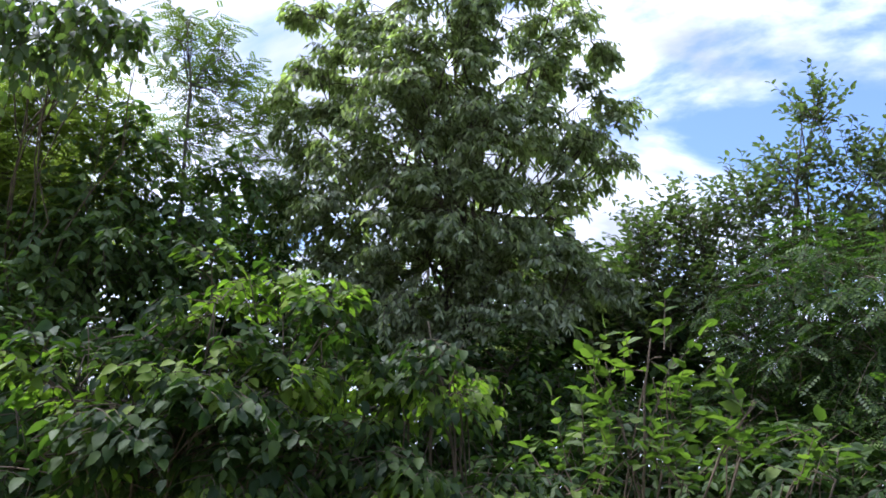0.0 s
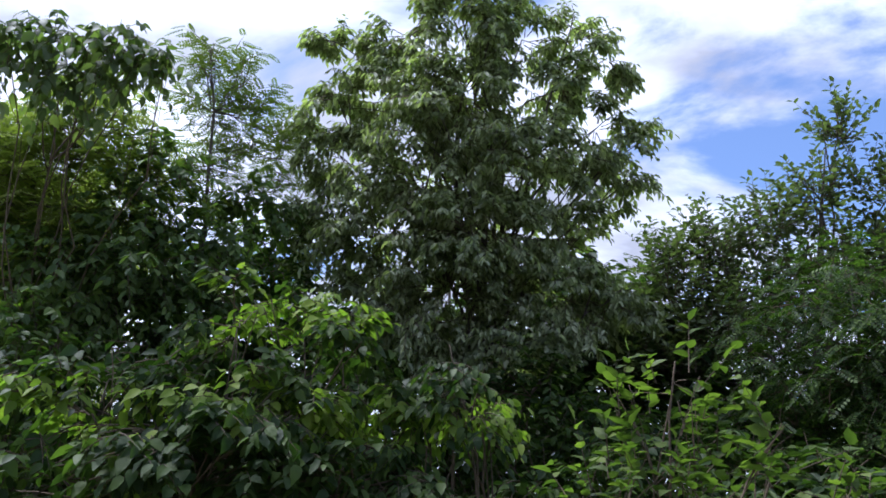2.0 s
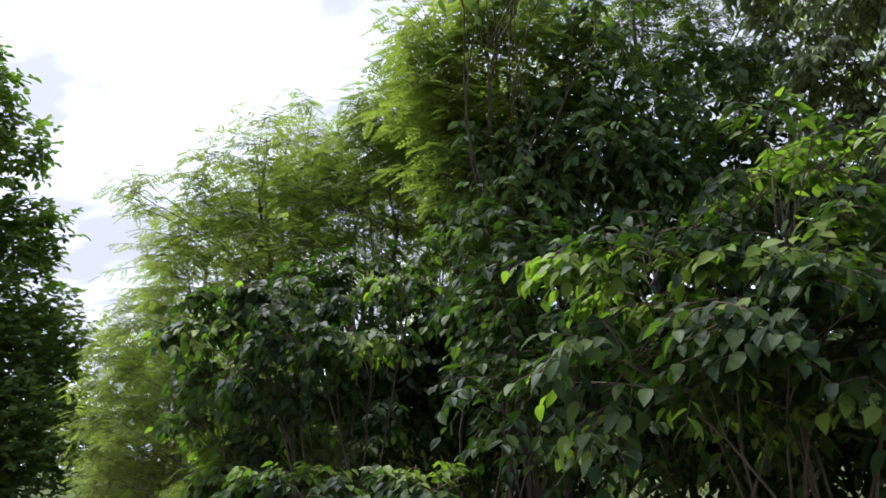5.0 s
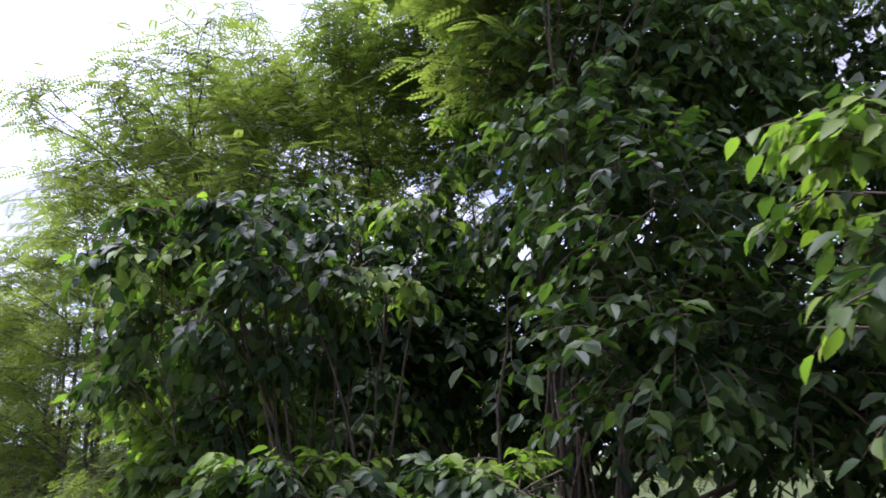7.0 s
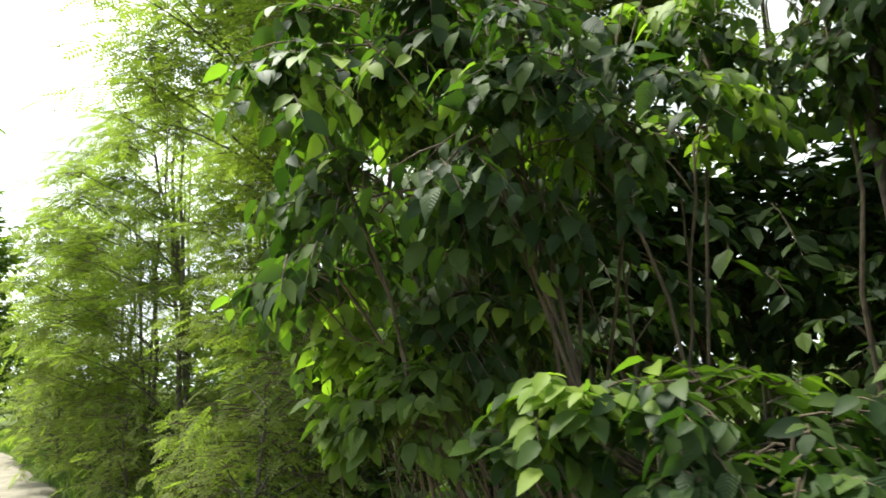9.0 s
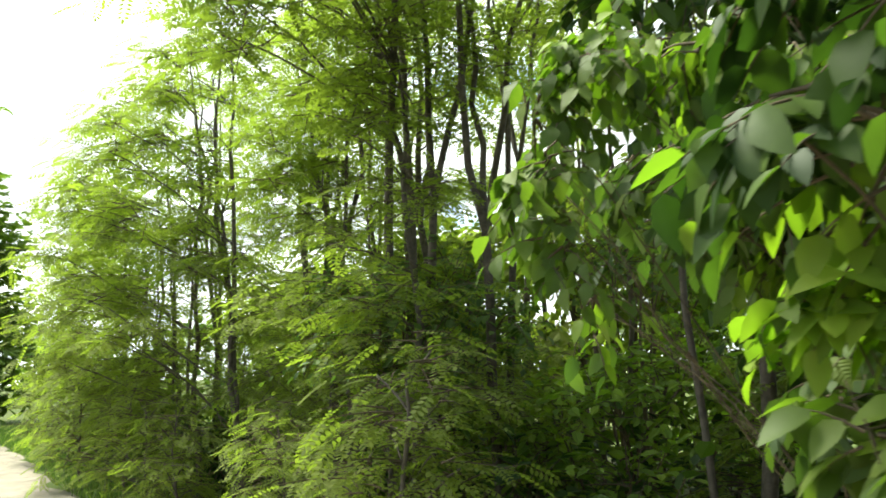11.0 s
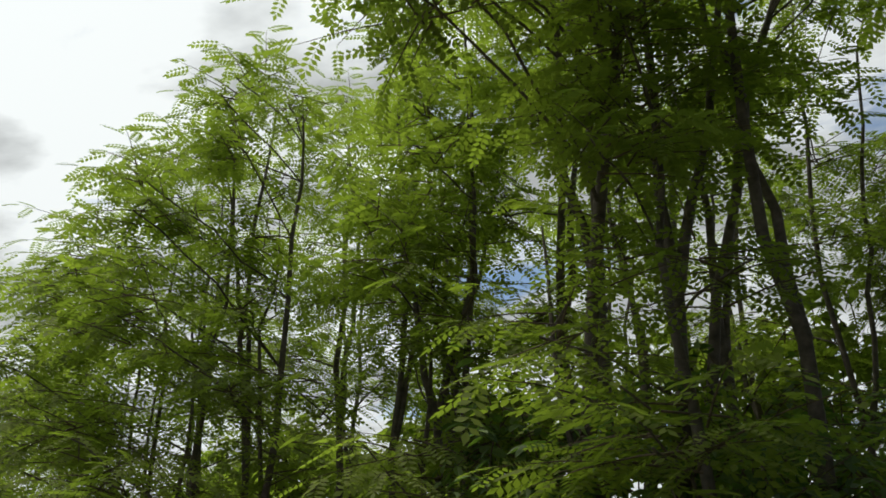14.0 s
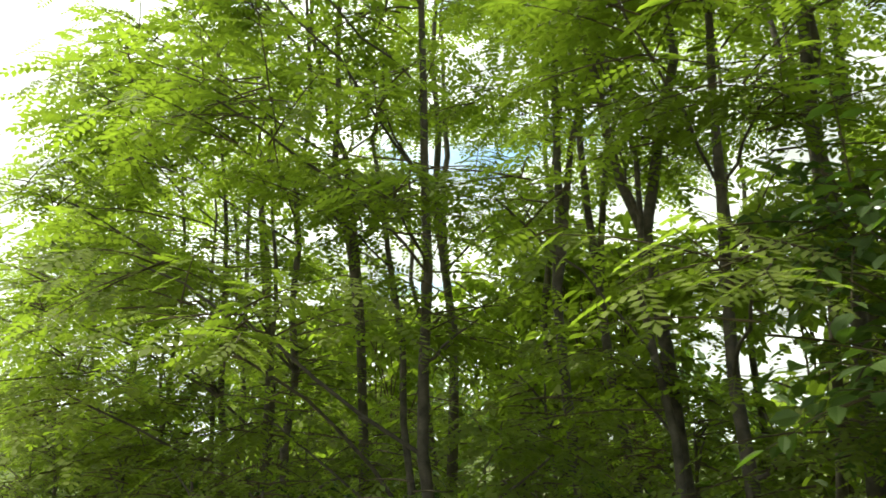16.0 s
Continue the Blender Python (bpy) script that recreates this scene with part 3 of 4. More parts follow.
def make_grass():
    rng = np.random.default_rng(9)
    n = 15000
    s = rng.uniform(-6, 45, n)
    side = rng.choice([-1, 1], n, p=[0.4, 0.6])
    off = np.where(side > 0, 1.78, 1.15) + np.abs(rng.normal(0, 0.8, n))
    mids = np.array([track_mid(q) for q in s])
    p = mids + ASIDE * (side * off)[:, None]
    p[:, 2] = -0.05
    tall = 0.12 + 0.38 * rng.random(n) * np.clip((off - 1.0) / 1.0, 0.15, 1)
    lean = unit(np.stack([rng.normal(0, 0.35, n), rng.normal(0, 0.35, n), np.ones(n)], 1))
    bv = np.array([(-0.02, 0, 0), (0.02, 0, 0), (-0.014, 0.55, 0.04), (0.014, 0.55, 0.04), (0, 1.0, 0.2)], float)
    bt = np.array([(0, 1, 3), (0, 3, 2), (2, 3, 4)])
    nor = np.stack([rng.normal(size=n), rng.normal(size=n), np.zeros(n)], 1)
    v, t = spread((bv, bt), p, lean, nor, tall)
    tagged(new("grass", mesh_of("grass", v, t, m_grass)), label="tufts of long green grass along the track edges", category="grass", kind="stuff")


make_ground()
make_track()
make_grass()

# ---- the thicket facing the standing place ----
plant("tree", "tall grey-green tree with drooping feathery foliage and a pointed crown", "tree", 11,
      (0.11, 9.15, -0.05), (0.10, 7.55, 8.10),
      [(0.04, 6.90, 7.67, 0.65), (-0.61, 7.20, 7.28, 0.51), (0.69, 7.23, 7.23, 0.49), (-1.48, 7.32, 7.30, 0.35), (1.35, 7.25, 7.25, 0.38), (1.66, 7.27, 6.98, 0.31), (1.15, 7.41, 6.74, 0.47),
       (1.54, 7.64, 6.28, 0.41), (1.98, 7.71, 6.20, 0.26), (-0.95, 7.59, 6.70, 0.65), (-1.50, 7.69, 6.77, 0.35), (0.04, 7.38, 6.56, 0.79), (-1.71, 7.88, 6.42, 0.31), (-1.31, 8.01, 6.12, 0.62), (0.76, 7.72, 5.95, 0.73),
       (1.45, 8.00, 5.88, 0.48), (1.87, 8.00, 5.73, 0.27), (-0.41, 7.66, 5.70, 0.84), (0.36, 7.94, 5.12, 0.78), (1.37, 8.24, 5.18, 0.54), (-0.93, 8.02, 5.09, 0.78), (-1.67, 8.36, 5.54, 0.49),
       (0.95, 8.23, 4.54, 0.72), (-0.15, 8.00, 4.46, 0.82), (-1.07, 8.38, 4.39, 0.66), (1.60, 8.30, 4.36, 0.59), (0.42, 8.28, 3.88, 0.70), (-0.54, 8.37, 3.91, 0.65), (0.30, 7.05, 7.10, 0.50), (-0.30, 7.10, 6.30, 0.55), (0.45, 7.25, 5.80, 0.55), (0.05, 7.45, 4.90, 0.60)],
      "narrow", m_grey, per_m2=142, clump=12, length=0.44, droop=0.55, rise=0.35, nodes=7, hang=0.9, size=0.105, radius=0.085, fill=0.15)
plant("tree", "dark tree overgrown with climbing leaves beside the shrubs", "tree", 12,
      (-3.88, 7.78, -0.05), (-3.74, 7.18, 5.04),
      [(-3.88, 6.70, 4.28, 0.61), (-3.38, 6.93, 4.92, 0.47), (-3.23, 6.79, 4.31, 0.62), (-2.73, 7.32, 4.65, 0.53), (-3.02, 6.85, 5.39, 0.37), (-3.49, 6.83, 3.87, 0.65), (-3.74, 6.36, 3.40, 0.56), (-2.34, 7.83, 5.35, 0.47), (-2.87, 7.27, 4.07, 0.55)],
      "small", m_middle, per_m2=58, length=0.45, droop=0.5, rise=0.2, nodes=9, hang=0.6, size=0.115, radius=0.05, fill=0.2)
locust("young_tree", "young tree with light feathery tips above the dark tree", 13, [((-2.95, 8.79, -0.05), (-2.89, 7.09, 7.04), 0.04)],
       layered([(-2.97, 7.14, 6.93, 0.29), (-3.05, 7.41, 6.50, 0.38), (-2.55, 7.52, 6.97, 0.34), (-2.59, 7.84, 6.48, 0.46), (-2.20, 8.28, 6.35, 0.51), (-2.02, 8.79, 5.42, 0.58), (-2.86, 7.89, 5.82, 0.52)], np.random.default_rng(13)), m_locust, gap=0.075, size=0.20, rise=0.4)
locust("locust_tree", "locust tree with loose yellow-green feathery crown", 27, [((-4.20, 7.84, -0.05), (-3.99, 6.69, 6.10), 0.05)],
       layered([(-3.92, 6.65, 5.80, 0.46), (-4.25, 6.60, 5.57, 0.52), (-3.50, 6.88, 5.81, 0.46), (-3.82, 6.79, 5.23, 0.61), (-4.31, 6.63, 4.96, 0.57), (-3.29, 7.18, 5.24, 0.52), (-4.71, 6.47, 5.24, 0.59), (-4.60, 6.62, 4.59, 0.57), (-3.75, 6.97, 4.69, 0.50)], np.random.default_rng(27)))
plant("sapling", "slender sapling with a leafy bough arching over the thicket", "tree", 14,
      (-4.19, 7.51, -0.05), (-3.76, 5.78, 6.03),
      [(-3.49, 4.92, 5.52, 0.21), (-3.28, 4.98, 5.62, 0.22), (-3.10, 5.10, 5.61, 0.24), (-2.89, 5.18, 5.67, 0.24), (-2.71, 5.31, 5.63, 0.21), (-2.57, 5.41, 5.59, 0.16), (-3.10, 5.35, 5.46, 0.24), (-3.39, 5.13, 5.34, 0.24), (-2.81, 5.40, 5.62, 0.23), (-3.63, 4.88, 5.44, 0.27), (-3.26, 5.31, 5.39, 0.24)],
      "ovate", m_alder, per_m2=62, length=0.34, droop=0.7, rise=0.1, nodes=7, hang=0.6, size=0.115, radius=0.015, bark=m_stem, fill=0.1)
plant("hazel_bush", "broad hazel bush with layered pale green leaf sprays", "bush", 15,
      (-1.78, 5.51, -0.05), (-1.66, 5.34, 3.11),
      [(-1.69, 5.41, 3.22, 0.48), (-1.21, 5.55, 3.17, 0.50), (-2.16, 5.31, 2.98, 0.45), (-0.89, 5.45, 3.01, 0.35), (-2.40, 4.87, 2.49, 0.58), (-1.95, 4.86, 2.38, 0.55),
       (-1.56, 5.09, 2.49, 0.62), (-1.25, 5.37, 2.58, 0.48), (-1.70, 4.89, 2.04, 0.59), (-1.23, 5.13, 2.13, 0.55), (-2.44, 4.68, 2.08, 0.55), (-0.78, 5.32, 2.08, 0.57), (-1.98, 5.31, 2.31, 0.48), (-1.49, 5.54, 2.58, 0.44)],
      "ovate", m_hazel, per_m2=80, clump=11, length=0.5, droop=0.6, rise=0.35, nodes=5, hang=0.4, tips=0.3, size=0.108, radius=0.018, stems=3, bark=m_stem,
      singles=260, single_mat=m_hazel_one, near=(-1.26, 3.73, 2.30))
plant("hazel_bush", "rounded hazel clump with drooping fresh green leaves", "bush", 16,
      (-0.10, 5.99, -0.05), (-0.11, 5.87, 2.81),
      [(-0.06, 5.76, 2.87, 0.39), (-0.36, 5.79, 2.66, 0.36), (0.11, 5.70, 2.64, 0.31), (-0.61, 5.82, 2.37, 0.52), (-0.33, 5.58, 1.98, 0.54), (0.31, 5.78, 1.96, 0.46)],
      "ovate", m_hazel, per_m2=110, clump=11, length=0.45, droop=0.75, rise=0.4, nodes=5, hang=0.5, tips=0.4, size=0.105, radius=0.03, stems=3, bark=m_stem,
      singles=120, single_mat=m_hazel_one, near=(-0.05, 4.70, 2.56))
plant("shrub", "upright shrub with bright yellow-green leaves, young or coloured as sunlit", "bush", 17,
      (0.90, 3.79, -0.05), (1.02, 3.65, 2.51),
      [(1.01, 3.68, 2.41, 0.16), (0.80, 3.75, 2.28, 0.17), (1.08, 3.70, 2.19, 0.19), (0.79, 3.70, 1.98, 0.23), (1.01, 3.65, 1.87, 0.23), (0.56, 3.65, 1.82, 0.19), (1.27, 3.35, 1.92, 0.12), (1.31, 3.31, 2.10, 0.08), (1.40, 3.20, 1.79, 0.11), (1.55, 3.13, 1.81, 0.13)],
      "ovate", m_young_lit, per_m2=46, length=0.26, droop=0.05, rise=1.0, nodes=7, hang=0.0, size=0.085, radius=0.010, stems=3, bark=m_stem,
      singles=260, single_mat=m_young_lit_one, near=(0.77, 2.87, 2.01), out=0.35)
plant("tree", "thin upright tree with small rounded leaves and sky gaps", "tree", 18,
      (3.49, 9.29, -0.05), (4.22, 7.82, 6.16),
      [(4.33, 7.75, 6.19, 0.33), (4.14, 8.08, 5.55, 0.45), (3.07, 8.57, 5.15, 0.48), (3.63, 8.40, 5.28, 0.48), (2.53, 8.96, 5.10, 0.42), (4.77, 7.80, 5.45, 0.48), (2.69, 9.01, 4.55, 0.72), (3.58, 8.79, 4.45, 0.85),
       (4.43, 8.34, 4.60, 0.85), (4.99, 8.15, 4.51, 0.89), (3.13, 8.98, 3.94, 0.95), (2.26, 9.47, 3.85, 0.82)],
      "small", m_dull, per_m2=90, length=0.5, droop=0.05, rise=0.8, nodes=9, hang=0.05, size=0.088, radius=0.09, fill=0.2)
plant("tree", "feathery young locust tree with mid green leaves", "tree", 19,
      (3.38, 6.97, -0.05), (3.46, 6.49, 4.19),
      [(3.33, 6.69, 3.82, 0.64), (3.68, 6.34, 3.60, 0.62), (3.01, 6.79, 3.21, 0.68), (3.44, 6.42, 2.92, 0.66), (3.81, 6.17, 3.06, 0.66), (3.01, 6.48, 2.46, 0.64), (3.41, 6.07, 2.32, 0.62), (2.63, 7.02, 2.84, 0.51)],
      "feather", m_hazel, per_m2=44, length=0.5, droop=0.3, rise=0.2, nodes=7, hang=0.35, size=0.19, radius=0.06)
plant("bush", "dark tangled undergrowth below the tall tree", "bush", 20,
      (0.26, 7.95, -0.05), (0.27, 7.75, 3.55),
      [(-1.27, 7.51, 3.26, 0.64), (0.69, 8.00, 3.25, 0.73), (1.26, 7.61, 2.72, 0.64), (-0.14, 7.93, 2.65, 0.71), (0.61, 7.35, 2.21, 0.55), (-2.12, 8.04, 4.47, 0.52), (-3.39, 5.98, 2.92, 0.62), (1.64, 6.56, 2.28, 0.66), (2.08, 6.24, 2.12, 0.64), (2.53, 5.87, 1.97, 0.62), (2.89, 5.48, 1.87, 0.60), (1.10, 6.29, 1.99, 0.52), (-1.28, 6.74, 2.30, 0.67), (-0.79, 6.74, 2.02, 0.61), (-1.93, 6.30, 1.91, 0.64), (-2.70, 6.02, 1.89, 0.64), (-3.32, 5.91, 2.13, 0.66)],
      "small", m_hazel, per_m2=62, length=0.4, droop=0.4, rise=0.2, nodes=8, hang=0.4, size=0.108, radius=0.03, stems=3, bark=m_stem)

plant("bush", "shaded thicket of leafy shrubs behind the tall tree", "bush", 29,
      (0.12, 10.70, -0.05), (0.13, 10.38, 4.55),
      [(-1.43, 10.12, 4.40, 0.94), (-0.50, 10.28, 4.12, 1.10), (0.59, 10.33, 3.89, 1.10), (1.67, 10.15, 4.16, 1.02), (2.43, 9.74, 3.39, 0.98), (3.27, 9.34, 3.05, 0.97), (1.75, 9.86, 5.05, 0.71),
       (-2.80, 9.07, 5.31, 0.68), (-3.23, 8.71, 4.00, 0.86), (4.21, 8.93, 3.18, 0.97), (4.85, 8.56, 3.37, 0.97), (0.77, 10.27, 4.85, 0.88), (-5.40, 8.82, 2.65, 1.08), (-4.47, 9.34, 2.58, 1.08), (-3.42, 9.76, 2.69, 1.08), (-2.22, 10.09, 2.80, 1.08), (-0.92, 10.29, 2.75, 1.08), (0.42, 10.33, 2.68, 1.08), (2.01, 10.16, 2.52, 1.00), (4.10, 9.31, 2.32, 0.98), (4.95, 8.88, 2.41, 0.98), (2.01, 9.81, 4.39, 0.93), (2.71, 9.69, 4.20, 0.85), (1.30, 9.96, 3.36, 0.98)],
      "small", m_hazel, per_m2=28, length=0.6, droop=0.4, rise=0.3, nodes=8, hang=0.4, size=0.19, radius=0.05, stems=3, bark=m_stem, fill=0.15)

# ---- along the track ----
plant("tree", "tall leafy tree across the track with dark dense crown", "tree", 21,
      (-42.04, 21.05, -0.05), (-38.35, 15.45, 23.71),
      [(-39.61, 15.77, 21.19, 3.06), (-39.74, 19.48, 17.28, 3.58), (-39.54, 22.99, 12.40, 3.24), (-41.74, 18.30, 13.06, 3.75), (-40.19, 23.10, 9.45, 4.09), (-39.79, 24.49, 6.93, 3.92), (-41.66, 21.63, 4.51, 4.09), (-39.79, 24.98, 3.78, 4.09), (-42.62, 18.96, 7.62, 4.09), (-41.65, 15.30, 17.01, 4.09), (-37.77, 24.98, 7.44, 2.97), (-37.64, 25.80, 3.46, 3.63), (-39.16, 23.52, 1.27, 3.97), (-40.50, 21.14, 0.79, 3.97), (-38.27, 22.20, 17.32, 2.39), (-38.23, 19.85, 20.24, 2.39), (-38.62, 23.99, 13.45, 2.39)],
      "small", m_young_lit, per_m2=5.6, length=1.1, droop=0.2, rise=0.6, nodes=8, hang=0.2, size=0.46, radius=0.24)
locust("locust_tree", "slim locust tree with light feathery crown behind the hazels", 28, [((-5.93, 10.05, -0.05), (-5.47, 8.71, 6.13), 0.05)],
       layered([(-5.73, 8.71, 5.98, 0.54), (-5.17, 8.93, 5.52, 0.46), (-6.26, 8.88, 5.55, 0.48), (-5.63, 9.15, 5.04, 0.50), (-5.04, 8.93, 6.17, 0.51), (-5.81, 9.14, 4.40, 0.49), (-6.00, 8.39, 6.46, 0.51), (-6.75, 8.58, 6.04, 0.46)], np.random.default_rng(28)), m_locust, gap=0.07)
locust("locust_tree", "dense locust tree with olive-green leaves behind the hazels", 53, [((-6.75, 9.60, -0.05), (-6.80, 9.20, 5.60), 0.05), ((-6.60, 9.70, -0.05), (-5.70, 9.40, 5.80), 0.035)],
       layered([(-8.43, 8.03, 4.57, 0.50), (-8.12, 8.52, 5.10, 0.50), (-7.73, 9.01, 5.59, 0.55), (-7.11, 9.34, 5.91, 0.55), (-6.52, 9.60, 5.35, 0.50), (-7.34, 9.00, 4.90, 0.50), (-5.96, 9.79, 5.76, 0.55), (-6.10, 9.54, 4.78, 0.45), (-5.39, 9.74, 6.19, 0.55), (-5.39, 9.54, 5.00, 0.45), (-6.71, 9.09, 4.45, 0.45), (-7.72, 8.30, 4.26, 0.45), (-4.95, 9.63, 5.49, 0.45), (-5.13, 9.07, 4.45, 0.45), (-5.45, 9.21, 4.85, 0.45)], np.random.default_rng(53)), gap=0.095)
plant("bush", "deep shaded shrub filling the thicket behind the hazels", "bush", 26,
      (-5.03, 9.07, -0.05), (-4.98, 8.97, 2.86),
      [(-6.51, 7.98, 2.47, 0.57), (-5.98, 8.06, 2.26, 0.66), (-5.65, 8.58, 2.67, 0.64), (-5.11, 8.61, 2.13, 0.62), (-4.65, 8.91, 2.40, 0.59), (-3.92, 8.65, 2.11, 0.61),
       (-3.29, 8.66, 2.42, 0.66), (-2.73, 8.38, 2.11, 0.68), (-2.20, 7.99, 2.38, 0.64), (-3.00, 8.93, 3.20, 0.64), (-2.27, 8.86, 3.27, 0.69), (-5.96, 8.74, 3.38, 0.56), (-3.47, 9.19, 2.92, 0.49), (-2.13, 7.83, 1.75, 0.62),
       (-5.90, 7.69, 1.76, 0.52), (-4.33, 8.20, 1.68, 0.57), (-2.69, 9.12, 3.97, 0.68), (-1.91, 9.02, 4.00, 0.73), (-3.02, 9.05, 4.73, 0.64), (-1.40, 7.03, 2.07, 0.69), (-1.04, 6.99, 2.46, 0.64), (-1.80, 6.61, 1.66, 0.60), (-2.35, 6.91, 1.93, 0.59),
       (-6.85, 7.73, 3.56, 0.55), (-6.57, 8.21, 3.80, 0.55), (-6.63, 7.65, 2.89, 0.55), (-6.12, 8.04, 2.94, 0.55)],
      "small", m_hazel, per_m2=36, length=0.45, droop=0.5, rise=0.2, nodes=8, hang=0.5, size=0.14, radius=0.05, stems=3, bark=m_stem, fill=0.2)
plant("hazel_bush", "large hazel bush with arching boughs and drooping dark leaves", "bush", 22,
      (-5.49, 6.21, -0.05), (-5.71, 5.93, 2.71),
      [(-6.17, 5.66, 2.90, 0.43), (-5.83, 5.89, 2.97, 0.43), (-6.50, 5.58, 2.69, 0.35), (-5.55, 5.80, 2.64, 0.36), (-5.27, 5.99, 2.55, 0.36), (-5.79, 5.70, 2.42, 0.34), (-5.10, 6.31, 2.49, 0.31), (-6.21, 5.79, 2.32, 0.41), (-6.41, 5.68, 1.97, 0.27), (-6.15, 5.90, 1.78, 0.27), (-5.42, 6.59, 3.05, 0.39), (-5.11, 6.88, 3.27, 0.41), (-5.89, 6.39, 2.18, 0.35), (-5.42, 6.59, 2.10, 0.32), (-5.98, 6.04, 1.79, 0.27)],
      "ovate", m_hazel, per_m2=128, clump=12, length=0.42, droop=0.85, rise=0.45, nodes=5, hang=0.5, tips=0.22, size=0.105, radius=0.016, stems=3, bark=m_stem,
      singles=300, single_mat=m_hazel_one, near=(-5.08, 5.02, 2.37))
# light tips; the high tips share also paints sun onto the upper crown
plant("hazel_bush", "hazel bush with light green leaf tips before dark trunks", "bush", 23,
      (-4.15, 7.22, -0.05), (-4.25, 6.99, 3.05),
      [(-4.52, 6.95, 3.32, 0.41), (-4.20, 6.96, 3.20, 0.34), (-3.70, 6.84, 2.77, 0.30), (-3.58, 6.83, 2.39, 0.31), (-3.83, 6.89, 2.45, 0.25), (-4.26, 7.18, 2.72, 0.37), (-4.02, 7.19, 3.83, 0.53), (-3.56, 7.31, 4.18, 0.55), (-4.14, 7.29, 4.50, 0.57), (-3.36, 7.54, 3.65, 0.45), (-4.54, 7.39, 4.13, 0.52), (-3.52, 6.77, 2.13, 0.28)],
      "ovate", m_hazel, per_m2=115, clump=12, length=0.42, droop=0.85, rise=0.45, nodes=5, hang=0.5, tips=0.48, size=0.10, radius=0.022, stems=3, bark=m_stem,
      singles=200, single_mat=m_hazel_one, near=(-4.24, 5.55, 2.67))
plant("hazel_bush", "low hazel growth with broad fresh leaves at the track edge", "bush", 24,
      (-4.95, 5.53, -0.05), (-4.91, 5.48, 1.51),
      [(-5.39, 5.31, 1.40, 0.23), (-5.09, 5.32, 1.44, 0.25), (-4.86, 5.39, 1.39, 0.21), (-5.20, 5.15, 1.22, 0.20), (-4.92, 5.14, 1.17, 0.27), (-4.54, 5.65, 1.40, 0.24), (-4.28, 5.57, 1.40, 0.26), (-4.07, 5.56, 1.42, 0.30), (-4.34, 5.34, 1.18, 0.30), (-4.05, 5.34, 1.17, 0.30), (-4.66, 5.39, 1.11, 0.21), (-5.49, 5.11, 1.10, 0.16), (-5.55, 5.33, 1.27, 0.19), (-4.73, 5.51, 1.26, 0.22)],
      "ovate", m_hazel, per_m2=230, clump=11, length=0.3, droop=0.7, rise=0.6, nodes=5, hang=0.4, tips=0.25, size=0.092, radius=0.02, stems=3, bark=m_stem,
      singles=300, single_mat=m_hazel_one, near=(-4.49, 4.24, 1.40))
# leaf colours lighter than the other hazels, in place of light falling on them
plant("hazel_bush", "hazel bush leaning over the track with big hanging leaves", "bush", 25,
      (-5.90, 6.87, -0.05), (-6.05, 6.74, 2.25),
      [(-7.25, 6.40, 2.33, 0.13), (-7.20, 6.37, 2.12, 0.11), (-7.03, 6.50, 2.47, 0.20), (-7.16, 6.42, 1.94, 0.10), (-6.76, 6.61, 2.55, 0.21), (-6.83, 6.81, 2.24, 0.25), (-6.49, 6.78, 2.36, 0.25), (-6.67, 6.87, 2.00, 0.20),
       (-6.45, 6.86, 1.99, 0.21), (-7.13, 6.55, 1.79, 0.07), (-6.48, 6.29, 1.52, 0.12), (-6.32, 6.52, 2.44, 0.21), (-6.69, 6.80, 2.47, 0.24), (-6.52, 6.82, 2.07, 0.23), (-6.26, 6.76, 1.85, 0.22),
       (-6.80, 6.67, 2.04, 0.16), (-6.06, 6.37, 1.61, 0.19), (-6.38, 6.27, 1.57, 0.15), (-6.52, 6.15, 1.50, 0.09), (-5.94, 6.65, 1.84, 0.23),
       (-6.76, 6.92, 3.07, 0.22), (-6.34, 6.87, 3.00, 0.25), (-6.01, 6.77, 2.78, 0.25), (-5.79, 6.64, 2.73, 0.25)],
      "ovate", m_middle, per_m2=300, clump=12, length=0.28, droop=0.95, rise=0.35, nodes=5, hang=0.75, tips=0.40, size=0.080, radius=0.0055, stems=3, bark=m_stem,
      singles=300, single_mat=m_young_lit_one, near=(-7.02, 5.81, 1.97), fill=0.1)

# skylight on these leaves is put into their pale colour and high tips share
plant("hazel_bush", "low hazel shoots with large leaves in skylit pale green at the track edge", "bush", 30,
      (-6.03, 6.06, -0.05), (-6.15, 6.08, 1.56),
      [(-6.51, 6.00, 1.64, 0.12), (-6.32, 5.92, 1.66, 0.14), (-6.16, 5.88, 1.61, 0.13), (-6.23, 5.78, 1.50, 0.12), (-6.39, 5.87, 1.51, 0.13), (-6.09, 5.77, 1.51, 0.12), (-6.52, 5.80, 1.47, 0.11), (-6.25, 6.08, 1.75, 0.12), (-6.42, 6.12, 1.75, 0.11), (-6.05, 5.92, 1.65, 0.12), (-6.30, 5.77, 1.43, 0.13), (-6.14, 5.73, 1.42, 0.12)],
      "ovate", m_young_lit, per_m2=300, clump=10, length=0.22, droop=0.6, rise=0.4, nodes=5, hang=0.4, tips=0.75, size=0.10, radius=0.006, stems=3, bark=m_stem,
      singles=160, single_mat=m_young_lit_one, near=(-6.0, 5.6, 1.5), fill=0.1)

# ---- the locust thicket ----
TALL = "slim locust tree with bare grey stems and high feathery leaves"
LEAFY = "locust tree with layered feathery yellow-green leaves"
LOW = "low locust sapling with bright feathery leaf sprays"


